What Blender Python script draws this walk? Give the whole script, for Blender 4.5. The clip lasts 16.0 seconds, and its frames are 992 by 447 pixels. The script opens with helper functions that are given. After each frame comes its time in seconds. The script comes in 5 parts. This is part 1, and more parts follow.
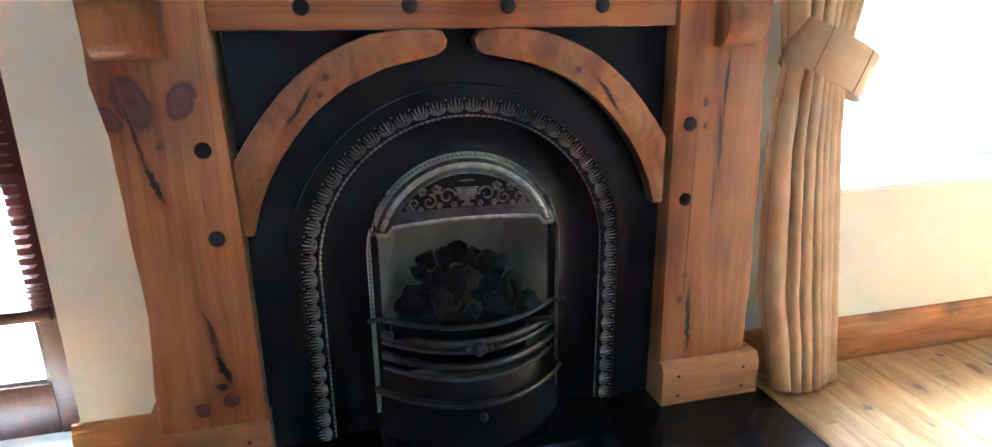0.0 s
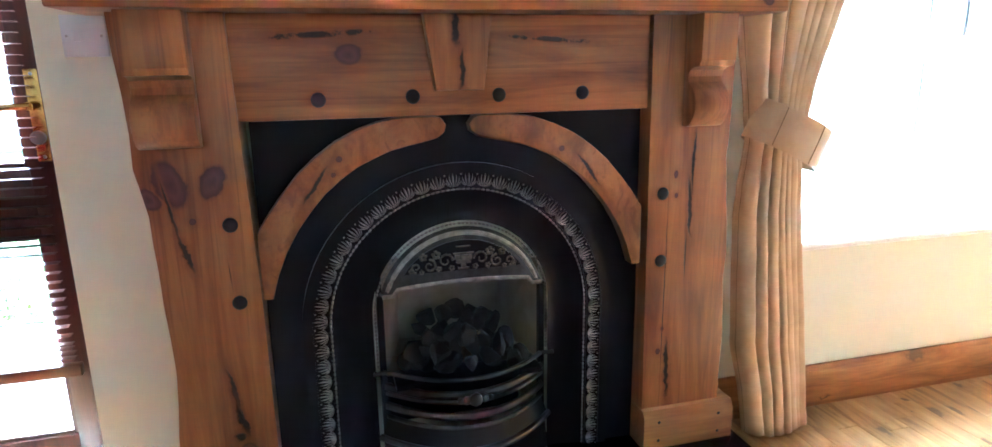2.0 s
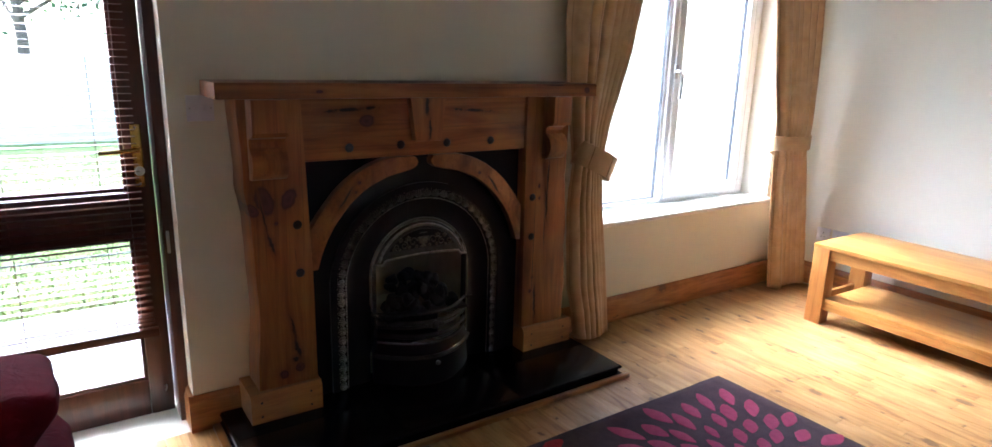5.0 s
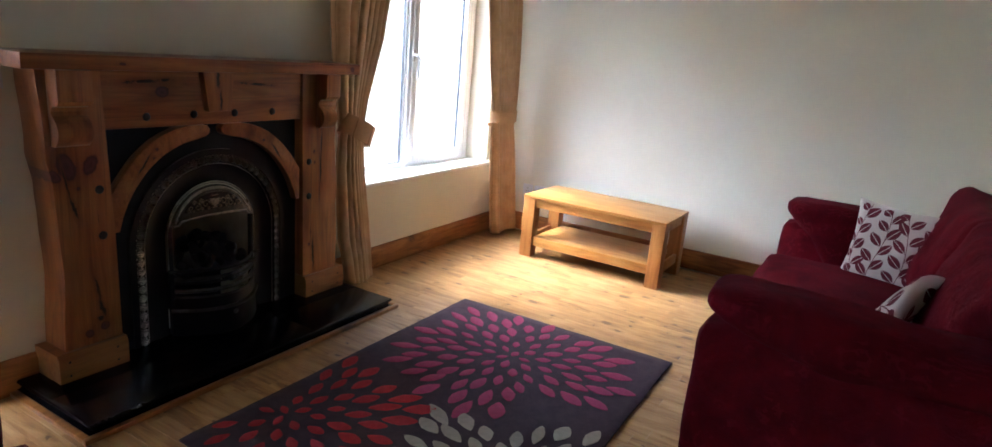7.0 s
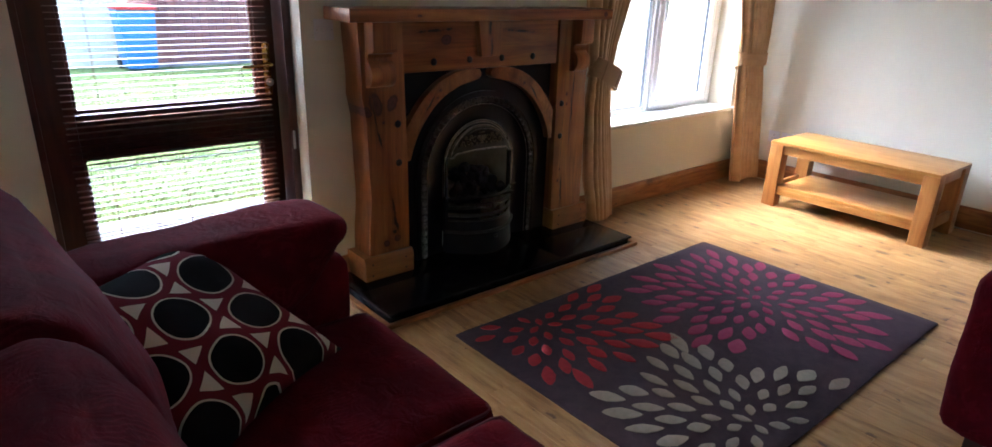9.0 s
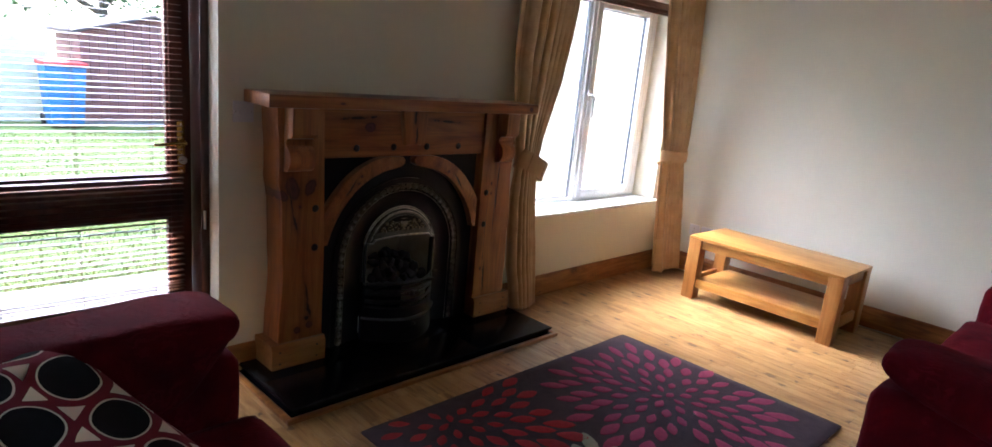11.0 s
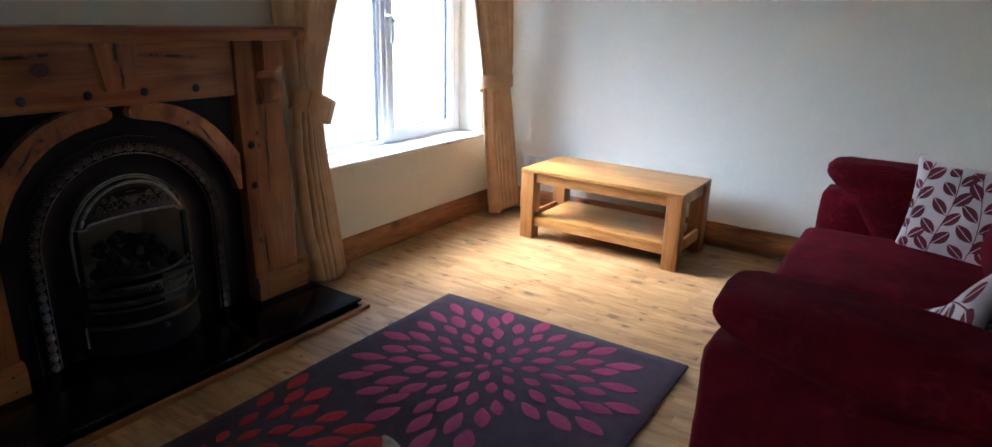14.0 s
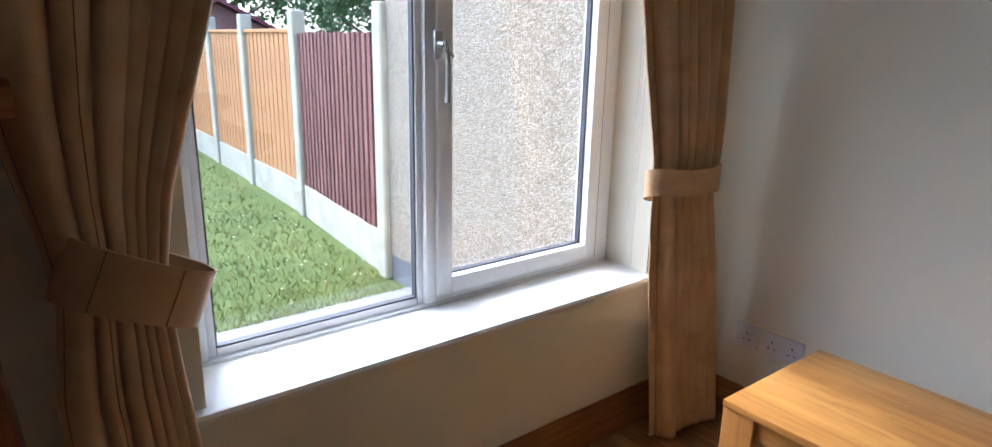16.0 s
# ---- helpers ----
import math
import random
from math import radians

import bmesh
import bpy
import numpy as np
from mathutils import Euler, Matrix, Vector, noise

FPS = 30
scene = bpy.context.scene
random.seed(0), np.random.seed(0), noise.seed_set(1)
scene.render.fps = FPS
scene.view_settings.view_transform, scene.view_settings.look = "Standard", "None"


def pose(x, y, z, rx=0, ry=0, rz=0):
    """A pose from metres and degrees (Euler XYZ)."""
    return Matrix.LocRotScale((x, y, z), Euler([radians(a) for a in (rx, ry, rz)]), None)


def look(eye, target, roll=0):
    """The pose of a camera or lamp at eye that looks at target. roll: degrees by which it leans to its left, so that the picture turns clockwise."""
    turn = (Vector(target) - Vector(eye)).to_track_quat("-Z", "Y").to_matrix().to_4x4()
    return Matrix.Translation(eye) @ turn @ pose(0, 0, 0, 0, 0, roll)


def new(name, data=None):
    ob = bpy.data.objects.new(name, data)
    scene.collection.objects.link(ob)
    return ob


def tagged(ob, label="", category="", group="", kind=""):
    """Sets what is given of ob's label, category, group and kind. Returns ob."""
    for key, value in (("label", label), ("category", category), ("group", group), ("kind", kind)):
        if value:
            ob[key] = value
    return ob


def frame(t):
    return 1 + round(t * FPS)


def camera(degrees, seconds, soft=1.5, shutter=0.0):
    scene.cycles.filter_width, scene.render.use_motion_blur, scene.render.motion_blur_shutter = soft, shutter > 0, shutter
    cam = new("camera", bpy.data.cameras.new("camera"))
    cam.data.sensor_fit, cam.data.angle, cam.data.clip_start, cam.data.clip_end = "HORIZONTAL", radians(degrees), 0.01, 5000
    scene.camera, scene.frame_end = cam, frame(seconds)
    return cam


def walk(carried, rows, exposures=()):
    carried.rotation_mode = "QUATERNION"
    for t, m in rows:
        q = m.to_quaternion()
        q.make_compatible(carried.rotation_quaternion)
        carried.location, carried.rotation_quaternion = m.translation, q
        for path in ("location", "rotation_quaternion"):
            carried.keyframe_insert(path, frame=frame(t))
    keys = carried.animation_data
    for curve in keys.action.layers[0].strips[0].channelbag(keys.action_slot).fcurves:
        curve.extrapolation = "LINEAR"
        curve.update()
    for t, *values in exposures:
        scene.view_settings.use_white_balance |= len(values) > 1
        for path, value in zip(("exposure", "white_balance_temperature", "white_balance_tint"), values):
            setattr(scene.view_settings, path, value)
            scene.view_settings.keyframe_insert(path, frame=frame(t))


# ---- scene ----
cam = camera(74.1, 16.0)
PATH = [
    (0, (-0.277, -1.341, 1.004), (0.198, 0.509, 0.411), -0.6),
    (0.5, (-0.282, -1.345, 1.02), (0.2, 0.51, 0.451), -0.6),
    (1, (-0.269, -1.348, 1.026), (0.217, 0.514, 0.482), -0.9),
    (1.5, (-0.272, -1.365, 1.059), (0.22, 0.502, 0.538), -1.0),
    (2, (-0.31, -1.481, 1.106), (0.191, 0.395, 0.627), -0.8),
    (2.5, (-0.392, -1.675, 1.146), (0.12, 0.202, 0.684), -1.2),
    (3, (-0.548, -1.935, 1.188), (0.019, -0.071, 0.737), -1.3),
    (3.2, (-0.604, -2.049, 1.223), (-0.021, -0.191, 0.77), -1.4),
    (5.5, (-1.394, -2.261, 1.364), (-0.096, -0.813, 0.897), 3.8),
    (6, (-1.573, -2.305, 1.385), (-0.1, -1.023, 0.953), 5.6),
    (6.5, (-1.673, -2.385, 1.427), (-0.089, -1.249, 0.981), 5.2),
    (7, (-1.827, -2.462, 1.397), (-0.148, -1.502, 0.887), 5.0),
    (7.5, (-1.961, -2.531, 1.399), (-0.313, -1.518, 0.889), 2.7),
    (8, (-2.024, -2.544, 1.373), (-0.431, -1.446, 0.867), 2.5),
    (8.5, (-2.056, -2.505, 1.351), (-0.705, -1.198, 0.669), 2.2),
    (8.7, (-2.061, -2.499, 1.357), (-0.814, -1.11, 0.639), 1.1),
    (10.8, (-1.962, -2.493, 1.463), (-0.666, -1.042, 1.0), 5.4),
    (11, (-1.958, -2.524, 1.453), (-0.566, -1.166, 0.987), 5.6),
    (11.5, (-1.934, -2.574, 1.438), (-0.354, -1.456, 0.935), 4.7),
    (12, (-1.933, -2.606, 1.442), (-0.271, -1.622, 0.925), 4.3),
    (12.5, (-1.903, -2.621, 1.453), (-0.208, -1.702, 0.921), 3.4),
    (13, (-1.769, -2.604, 1.429), (-0.045, -1.76, 0.866), 2.1),
    (13.5, (-1.616, -2.544, 1.381), (0.116, -1.73, 0.799), 1.6),
    (14, (-1.241, -2.42, 1.33), (0.359, -1.381, 0.728), 1.5),
    (14.5, (-0.745, -2.245, 1.305), (0.697, -1.005, 0.689), 0.8),
    (15, (-0.217, -2.009, 1.321), (1.182, -0.719, 0.703), 0.3),
    (15.5, (0.309, -1.659, 1.337), (1.589, -0.223, 0.787), 0.7),
    (16, (0.737, -1.204, 1.324), (1.944, 0.3, 0.793), 1.2),
]
EXPOSURES = [(0.0, 6.75, 4050, -6), (2.0, 6.55, 4200, -2), (3.2, 5.7, 4600, 3), (5.5, 4.45, 5000, 7), (8.7, 4.35, 5000, 7), (10.8, 4.15, 5200, 9), (12.5, 4.35, 4650, 6),
             (14.5, 4.0, 4600, 5), (15.2, 3.55, 4800, 6), (16.0, 3.0, 5000, 7)]
walk(cam, [(t, look(eye, target, roll)) for t, eye, target, roll in PATH], EXPOSURES)

# ---- world and sun ----
world = bpy.data.worlds.new("sky")
scene.world = world
world.use_nodes = True
wn = world.node_tree
sky = wn.nodes.new("ShaderNodeTexSky")
sky.sky_type, sky.sun_disc = "NISHITA", False
sky.sun_elevation, sky.sun_rotation = radians(50), radians(-15)
sky.air_density, sky.dust_density, sky.ozone_density = 1.0, 4.0, 1.0
bg = wn.nodes["Background"]
bg.inputs["Strength"].default_value = 0.15
wn.links.new(sky.outputs[0], bg.inputs[0])
sun = new("sun", bpy.data.lights.new("sun", "SUN"))
sun.data.energy, sun.data.angle, sun.data.color = 0.3, radians(150), (1.0, 0.97, 0.93)
sun.matrix_world = look((-4.0, 6.0, 7.0), (0, 0, 0))

# ---- material helpers ----


def mat(name, rough=0.5, metal=0.0):
    m = bpy.data.materials.new(name)
    m.use_nodes = True
    b = m.node_tree.nodes["Principled BSDF"]
    b.inputs["Roughness"].default_value = rough
    b.inputs["Metallic"].default_value = metal
    return m, m.node_tree, b


def node(nt, kind, **sets):
    n = nt.nodes.new("ShaderNode" + kind)
    for k, v in sets.items():
        n.inputs[k.replace("_", " ")].default_value = v
    return n


def math_node(nt, op, a, b=None, clamp=False):
    n = nt.nodes.new("ShaderNodeMath")
    n.operation, n.use_clamp = op, clamp
    for i, v in enumerate((a, b)):
        if v is None:
            continue
        if isinstance(v, (int, float)):
            n.inputs[i].default_value = v
        else:
            nt.links.new(v, n.inputs[i])
    return n.outputs[0]


def ramp(nt, fac, stops):
    r = nt.nodes.new("ShaderNodeValToRGB")
    e = r.color_ramp.elements
    while len(e) < len(stops):
        e.new(0.5)
    for i, (p, c) in enumerate(stops):
        e[i].position, e[i].color = p, (*c, 1) if len(c) == 3 else c
    nt.links.new(fac, r.inputs[0])
    return r.outputs[0]


def mix(nt, fac, a, b, mode="MIX"):
    n = nt.nodes.new("ShaderNodeMix")
    n.data_type, n.blend_type = "RGBA", mode
    for i, v in ((0, fac), (6, a), (7, b)):
        if isinstance(v, (int, float)):
            n.inputs[i].default_value = v
        elif isinstance(v, tuple):
            n.inputs[i].default_value = (*v, 1)
        else:
            nt.links.new(v, n.inputs[i])
    return n.outputs[2]


def coords(nt, scale=(1, 1, 1), kind="Object", offset=None):
    c = nt.nodes.new("ShaderNodeTexCoord")
    m = nt.nodes.new("ShaderNodeMapping")
    m.inputs["Scale"].default_value = scale
    nt.links.new(c.outputs[kind], m.inputs[0])
    if offset is not None:
        v = nt.nodes.new("ShaderNodeVectorMath")
        v.operation = "ADD"
        nt.links.new(m.outputs[0], v.inputs[0])
        nt.links.new(offset, v.inputs[1])
        return v.outputs[0]
    return m.outputs[0]


def noise_tex(nt, vec, scale, detail=4, rough=0.55, distort=0.0):
    n = node(nt, "TexNoise", Scale=scale, Detail=detail, Roughness=rough, Distortion=distort)
    nt.links.new(vec, n.inputs["Vector"])
    return n.outputs["Fac"]


def bump(nt, b, height, strength=0.2, dist=0.002):
    n = node(nt, "Bump", Strength=strength, Distance=dist)
    nt.links.new(height, n.inputs["Height"])
    nt.links.new(n.outputs[0], b.inputs["Normal"])


def object_random(nt):
    return nt.nodes.new("ShaderNodeObjectInfo").outputs["Random"]


def island_random(nt):
    return nt.nodes.new("ShaderNodeNewGeometry").outputs["Random Per Island"]


def pine(name, stretch=(9, 9, 0.8), tones=((0.30, 0.115, 0.035), (0.42, 0.18, 0.06), (0.52, 0.25, 0.095)), rough=0.38,
         knots=(), cracks=(), small_knots=0.0, rand=None, plane="xz"):
    """Varnished knotty pine; grain runs along the axis with the small stretch. knots, cracks: (x, z, half width, half height, lean)."""
    m, nt, b = mat(name, rough)
    off = None
    if rand:
        r = rand(nt)
        cm = nt.nodes.new("ShaderNodeCombineXYZ")
        for i in range(3):
            nt.links.new(math_node(nt, "MULTIPLY", r, 37.0 + 11 * i), cm.inputs[i])
        off = cm.outputs[0]
    vec = coords(nt, stretch, offset=off)
    warp = noise_tex(nt, coords(nt, (2.2, 2.2, 2.2), offset=off), 1.5, 2)
    g = noise_tex(nt, vec, 2.2, 6, 0.6, 0.9)
    fine = noise_tex(nt, coords(nt, tuple(9 * s for s in stretch), offset=off), 2.5, 3)
    tot = math_node(nt, "ADD", math_node(nt, "MULTIPLY", g, 0.7), math_node(nt, "MULTIPLY", warp, 0.3))
    col = ramp(nt, tot, [(0.36, tones[0]), (0.5, tones[1]), (0.64, tones[2])])
    lines = ramp(nt, noise_tex(nt, coords(nt, tuple(3.2 * s if s > 2 else 0.6 * s for s in stretch), offset=off), 2.6, 3, 0.5, 1.4), [(0.30, (1, 1, 1)), (0.47, (0, 0, 0))])
    col = mix(nt, math_node(nt, "MULTIPLY", lines, 0.55 if max(stretch) < 8 else 0.10), col, tones[0])
    col = mix(nt, math_node(nt, "MULTIPLY", fine, 0.30), col, tones[0], "MULTIPLY")
    height = math_node(nt, "MULTIPLY", fine, 0.5)
    if rand:
        col = mix(nt, math_node(nt, "MULTIPLY", rand(nt), 0.35), col, tones[0])
    if small_knots:
        v = nt.nodes.new("ShaderNodeTexVoronoi")
        v.voronoi_dimensions = "2D"
        v.inputs["Scale"].default_value = 1.0
        sc = tuple(small_knots * (0.62 if s < 2 else 1.0) for s in stretch)
        sp = nt.nodes.new("ShaderNodeSeparateXYZ")
        nt.links.new(coords(nt, sc, offset=off), sp.inputs[0])
        cb = nt.nodes.new("ShaderNodeCombineXYZ")
        for i, ax in enumerate(plane):
            wv = math_node(nt, "MULTIPLY", math_node(nt, "SUBTRACT", noise_tex(nt, coords(nt, (1, 1, 1), offset=off), 30 + 9 * i, 3), 0.5), 0.35)
            nt.links.new(math_node(nt, "ADD", sp.outputs["xyz".index(ax)], wv), cb.inputs[i])
        nt.links.new(cb.outputs[0], v.inputs["Vector"])
        sepc = nt.nodes.new("ShaderNodeSeparateColor")
        nt.links.new(v.outputs["Color"], sepc.inputs[0])
        size = math_node(nt, "MULTIPLY", math_node(nt, "MULTIPLY", sepc.outputs[1], sepc.outputs[1]), 0.22)
        rel = math_node(nt, "DIVIDE", v.outputs["Distance"], math_node(nt, "ADD", size, 0.02))
        pick = math_node(nt, "GREATER_THAN", sepc.outputs[0], 0.52)
        halo = ramp(nt, math_node(nt, "MULTIPLY", rel, 0.4), [(0.3, (1, 1, 1)), (0.85, (0, 0, 0))])
        k = ramp(nt, rel, [(0.6, (1, 1, 1)), (0.98, (0, 0, 0))])
        col = mix(nt, math_node(nt, "MULTIPLY", math_node(nt, "MULTIPLY", halo, pick), 0.45), col, tuple(c * 0.75 for c in tones[0]))
        col = mix(nt, math_node(nt, "MULTIPLY", math_node(nt, "MULTIPLY", k, pick), 0.85), col, (0.105, 0.045, 0.020))
    if knots or cracks:
        c = nt.nodes.new("ShaderNodeTexCoord")
        s = nt.nodes.new("ShaderNodeSeparateXYZ")
        nt.links.new(c.outputs["Object"], s.inputs[0])
        wob = math_node(nt, "SUBTRACT", noise_tex(nt, c.outputs["Object"], 38, 3, 0.6), 0.5)
        jag = math_node(nt, "SUBTRACT", noise_tex(nt, c.outputs["Object"], 16, 5, 0.75), 0.5)

        def spot(x, z, rx, rz, lean, wobble):
            dx = math_node(nt, "SUBTRACT", s.outputs[0], x)
            dz = math_node(nt, "SUBTRACT", s.outputs[2], z)
            ca, sa = math.cos(lean), math.sin(lean)
            u = math_node(nt, "ADD", math_node(nt, "MULTIPLY", dx, ca / rx), math_node(nt, "MULTIPLY", dz, sa / rx))
            w = math_node(nt, "ADD", math_node(nt, "MULTIPLY", dx, -sa / rz), math_node(nt, "MULTIPLY", dz, ca / rz))
            u = math_node(nt, "ADD", u, wobble)
            d = math_node(nt, "ADD", math_node(nt, "MULTIPLY", u, u), math_node(nt, "MULTIPLY", w, w))
            return math_node(nt, "SQRT", d)
        for x, z, rx, rz, lean in knots:
            d = spot(x, z, rx, rz, lean, math_node(nt, "MULTIPLY", wob, 0.7))
            halo = ramp(nt, math_node(nt, "MULTIPLY", d, 0.4), [(0.35, (0.5,) * 3), (1.0, (0, 0, 0))])
            col = mix(nt, halo, col, mix(nt, 1.0, col, (0.62, 0.5, 0.55), "MULTIPLY"))
            tone = math_node(nt, "ADD", d, math_node(nt, "MULTIPLY", math_node(nt, "SUBTRACT", g, 0.5), 1.2))
            rings = ramp(nt, tone, [(0.0, (0.040, 0.010, 0.016)), (0.45, (0.095, 0.026, 0.032)), (0.8, (0.045, 0.010, 0.014)), (1.0, (0.14, 0.038, 0.02))])
            col = mix(nt, ramp(nt, d, [(0.78, (0.9,) * 3), (1.10, (0, 0, 0))]), col, rings)
        for x, z, rx, rz, lean in cracks:
            d = spot(x, z, rx, rz, lean, math_node(nt, "MULTIPLY", jag, 5.0))
            edge = ramp(nt, math_node(nt, "MULTIPLY", d, 0.4), [(0.38, (0.55,) * 3), (0.9, (0, 0, 0))])
            col = mix(nt, edge, col, tones[0])
            k = ramp(nt, d, [(0.6, (1, 1, 1)), (1.05, (0, 0, 0))])
            col = mix(nt, k, col, (0.02, 0.008, 0.004))
            height = math_node(nt, "SUBTRACT", height, math_node(nt, "MULTIPLY", k, 3.0))
    nt.links.new(col, b.inputs["Base Color"])
    bump(nt, b, height, 0.35, 0.0015)
    return m


def cloth(name, base, dark, scale=900, rough=0.9, sheen=0.0, patch=6, fine_bump=0.25):
    m, nt, b = mat(name, rough)
    v = coords(nt)
    big = noise_tex(nt, v, patch, 5, 0.6, 0.6)
    fine = noise_tex(nt, v, scale, 2)
    col = ramp(nt, big, [(0.35, dark), (0.62, base)])
    col = mix(nt, math_node(nt, "MULTIPLY", fine, 0.35), col, dark)
    nt.links.new(col, b.inputs["Base Color"])
    b.inputs["Sheen Weight"].default_value = sheen
    b.inputs["Sheen Roughness"].default_value = 0.4
    b.inputs["Sheen Tint"].default_value = (*base, 1)
    bump(nt, b, fine, fine_bump, 0.001)
    return m


def plain(name, colour, rough=0.5, metal=0.0, vary=0.12, scale=12, relief=0.1):
    m, nt, b = mat(name, rough, metal)
    v = coords(nt)
    n = noise_tex(nt, v, scale, 5, 0.6)
    dark = tuple(c * (1 - vary * 2) for c in colour)
    nt.links.new(ramp(nt, n, [(0.3, dark), (0.7, colour)]), b.inputs["Base Color"])
    bump(nt, b, noise_tex(nt, v, scale * 12, 3), relief, 0.001)
    return m


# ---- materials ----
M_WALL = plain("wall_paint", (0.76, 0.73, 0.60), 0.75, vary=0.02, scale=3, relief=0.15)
# Unseen ceiling, darker than its white so less light bounces into the room.
M_CEIL = plain("ceiling_low_bounce", (0.50, 0.48, 0.44), 0.8, vary=0.02)
M_SKIRT = pine("skirting_pine", (1.2, 9, 12), ((0.20, 0.068, 0.014), (0.36, 0.148, 0.032), (0.50, 0.235, 0.060)), 0.3, small_knots=6.0)
M_SKIRT_Y = pine("skirting_pine_side", (9, 1.2, 12), ((0.20, 0.068, 0.014), (0.36, 0.148, 0.032), (0.50, 0.235, 0.060)), 0.3, small_knots=6.0, plane="yz")
STAVE = ((0.25, 0.118, 0.034), (0.48, 0.282, 0.102), (0.62, 0.412, 0.185))
M_STAVE = pine("oak_stave", (12, 1.4, 9), STAVE, 0.3, small_knots=9.0, rand=object_random, plane="xy")
M_STAVE_J = pine("oak_stave_joined", (12, 1.4, 9), STAVE, 0.3, small_knots=9.0, rand=island_random, plane="xy")
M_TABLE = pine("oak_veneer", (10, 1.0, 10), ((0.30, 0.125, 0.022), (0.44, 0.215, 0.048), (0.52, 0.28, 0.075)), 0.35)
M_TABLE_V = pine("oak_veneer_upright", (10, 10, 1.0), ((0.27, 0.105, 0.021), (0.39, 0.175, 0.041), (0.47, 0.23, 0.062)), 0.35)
M_IRON = plain("black_cast_iron", (0.008, 0.009, 0.014), 0.3, 0.0, vary=0.2, scale=20, relief=0.25)
for _m in (M_IRON,):
    _m.node_tree.nodes["Principled BSDF"].inputs["Specular IOR Level"].default_value = 0.22
M_IRON2 = plain("polished_dark_iron", (0.10, 0.095, 0.09), 0.33, 0.9, vary=0.25, scale=30, relief=0.1)
M_BRIGHT = plain("polished_iron_relief", (0.58, 0.52, 0.44), 0.45, 0.75, vary=0.3, scale=60, relief=0.2)
M_RELIEF = plain("bronzed_iron_relief", (0.26, 0.225, 0.17), 0.42, 0.8, vary=0.35, scale=70, relief=0.3)
M_BLACKWOOD = plain("dark_back_panel", (0.007, 0.008, 0.016), 0.6, vary=0.15, scale=8)
M_BLACKWOOD.node_tree.nodes["Principled BSDF"].inputs["Specular IOR Level"].default_value = 0.25
M_GRANITE = plain("black_granite", (0.009, 0.008, 0.011), 0.2, vary=0.3, scale=90, relief=0.0)
M_GRANITE.node_tree.nodes["Principled BSDF"].inputs["Specular IOR Level"].default_value = 0.25
M_BRICK = plain("fire_clay", (0.45, 0.37, 0.28), 0.85, vary=0.18, scale=9, relief=0.4)
M_COAL = plain("coal", (0.024, 0.019, 0.017), 0.75, vary=0.35, scale=40, relief=0.8)
M_COAL_B = plain("coal_rusty", (0.13, 0.07, 0.035), 0.7, vary=0.35, scale=30, relief=0.8)
M_STUD = plain("black_nail", (0.02, 0.02, 0.022), 0.42, 0.3)
M_DOOR = pine("mahogany_door", (12, 12, 1.0), ((0.035, 0.010, 0.006), (0.07, 0.018, 0.010), (0.10, 0.028, 0.016)), 0.3)
M_SLAT = pine("stained_slat", (1.0, 12, 12), ((0.07, 0.02, 0.008), (0.13, 0.042, 0.018), (0.18, 0.065, 0.028)), 0.35, rand=object_random)
M_BRASS = plain("brass", (0.72, 0.50, 0.16), 0.22, 1.0, vary=0.08, scale=30)
M_STEEL = plain("brushed_steel", (0.55, 0.55, 0.56), 0.3, 1.0, vary=0.08)
M_UPVC = plain("white_upvc", (0.80, 0.82, 0.84), 0.28, vary=0.02)
M_SILL = plain("white_gloss_sill", (0.80, 0.79, 0.75), 0.3, vary=0.03)
M_SEAL = plain("rubber_seal", (0.05, 0.05, 0.055), 0.6)
M_PLASTIC = plain("white_plastic", (0.74, 0.75, 0.80), 0.3, vary=0.02)
M_SLOT = plain("dark_slot", (0.02, 0.02, 0.02), 0.6)
M_CORD = plain("white_cord", (0.7, 0.68, 0.62), 0.8)
M_CURTAIN = cloth("gold_silk", (0.62, 0.42, 0.23), (0.48, 0.30, 0.15), 700, 0.38, 0.15, 9, 0.15)
M_TIE = cloth("gold_silk_band", (0.56, 0.37, 0.19), (0.44, 0.27, 0.13), 700, 0.5, 0.15, 9, 0.15)
M_SEAM = plain("seam_thread", (0.24, 0.14, 0.05), 0.8)
M_SOFA = cloth("burgundy_chenille", (0.110, 0.003, 0.009), (0.066, 0.002, 0.006), 500, 0.95, 0.01, 7, 0.5)
M_SOFA.node_tree.nodes["Principled BSDF"].inputs["Specular IOR Level"].default_value = 0.08


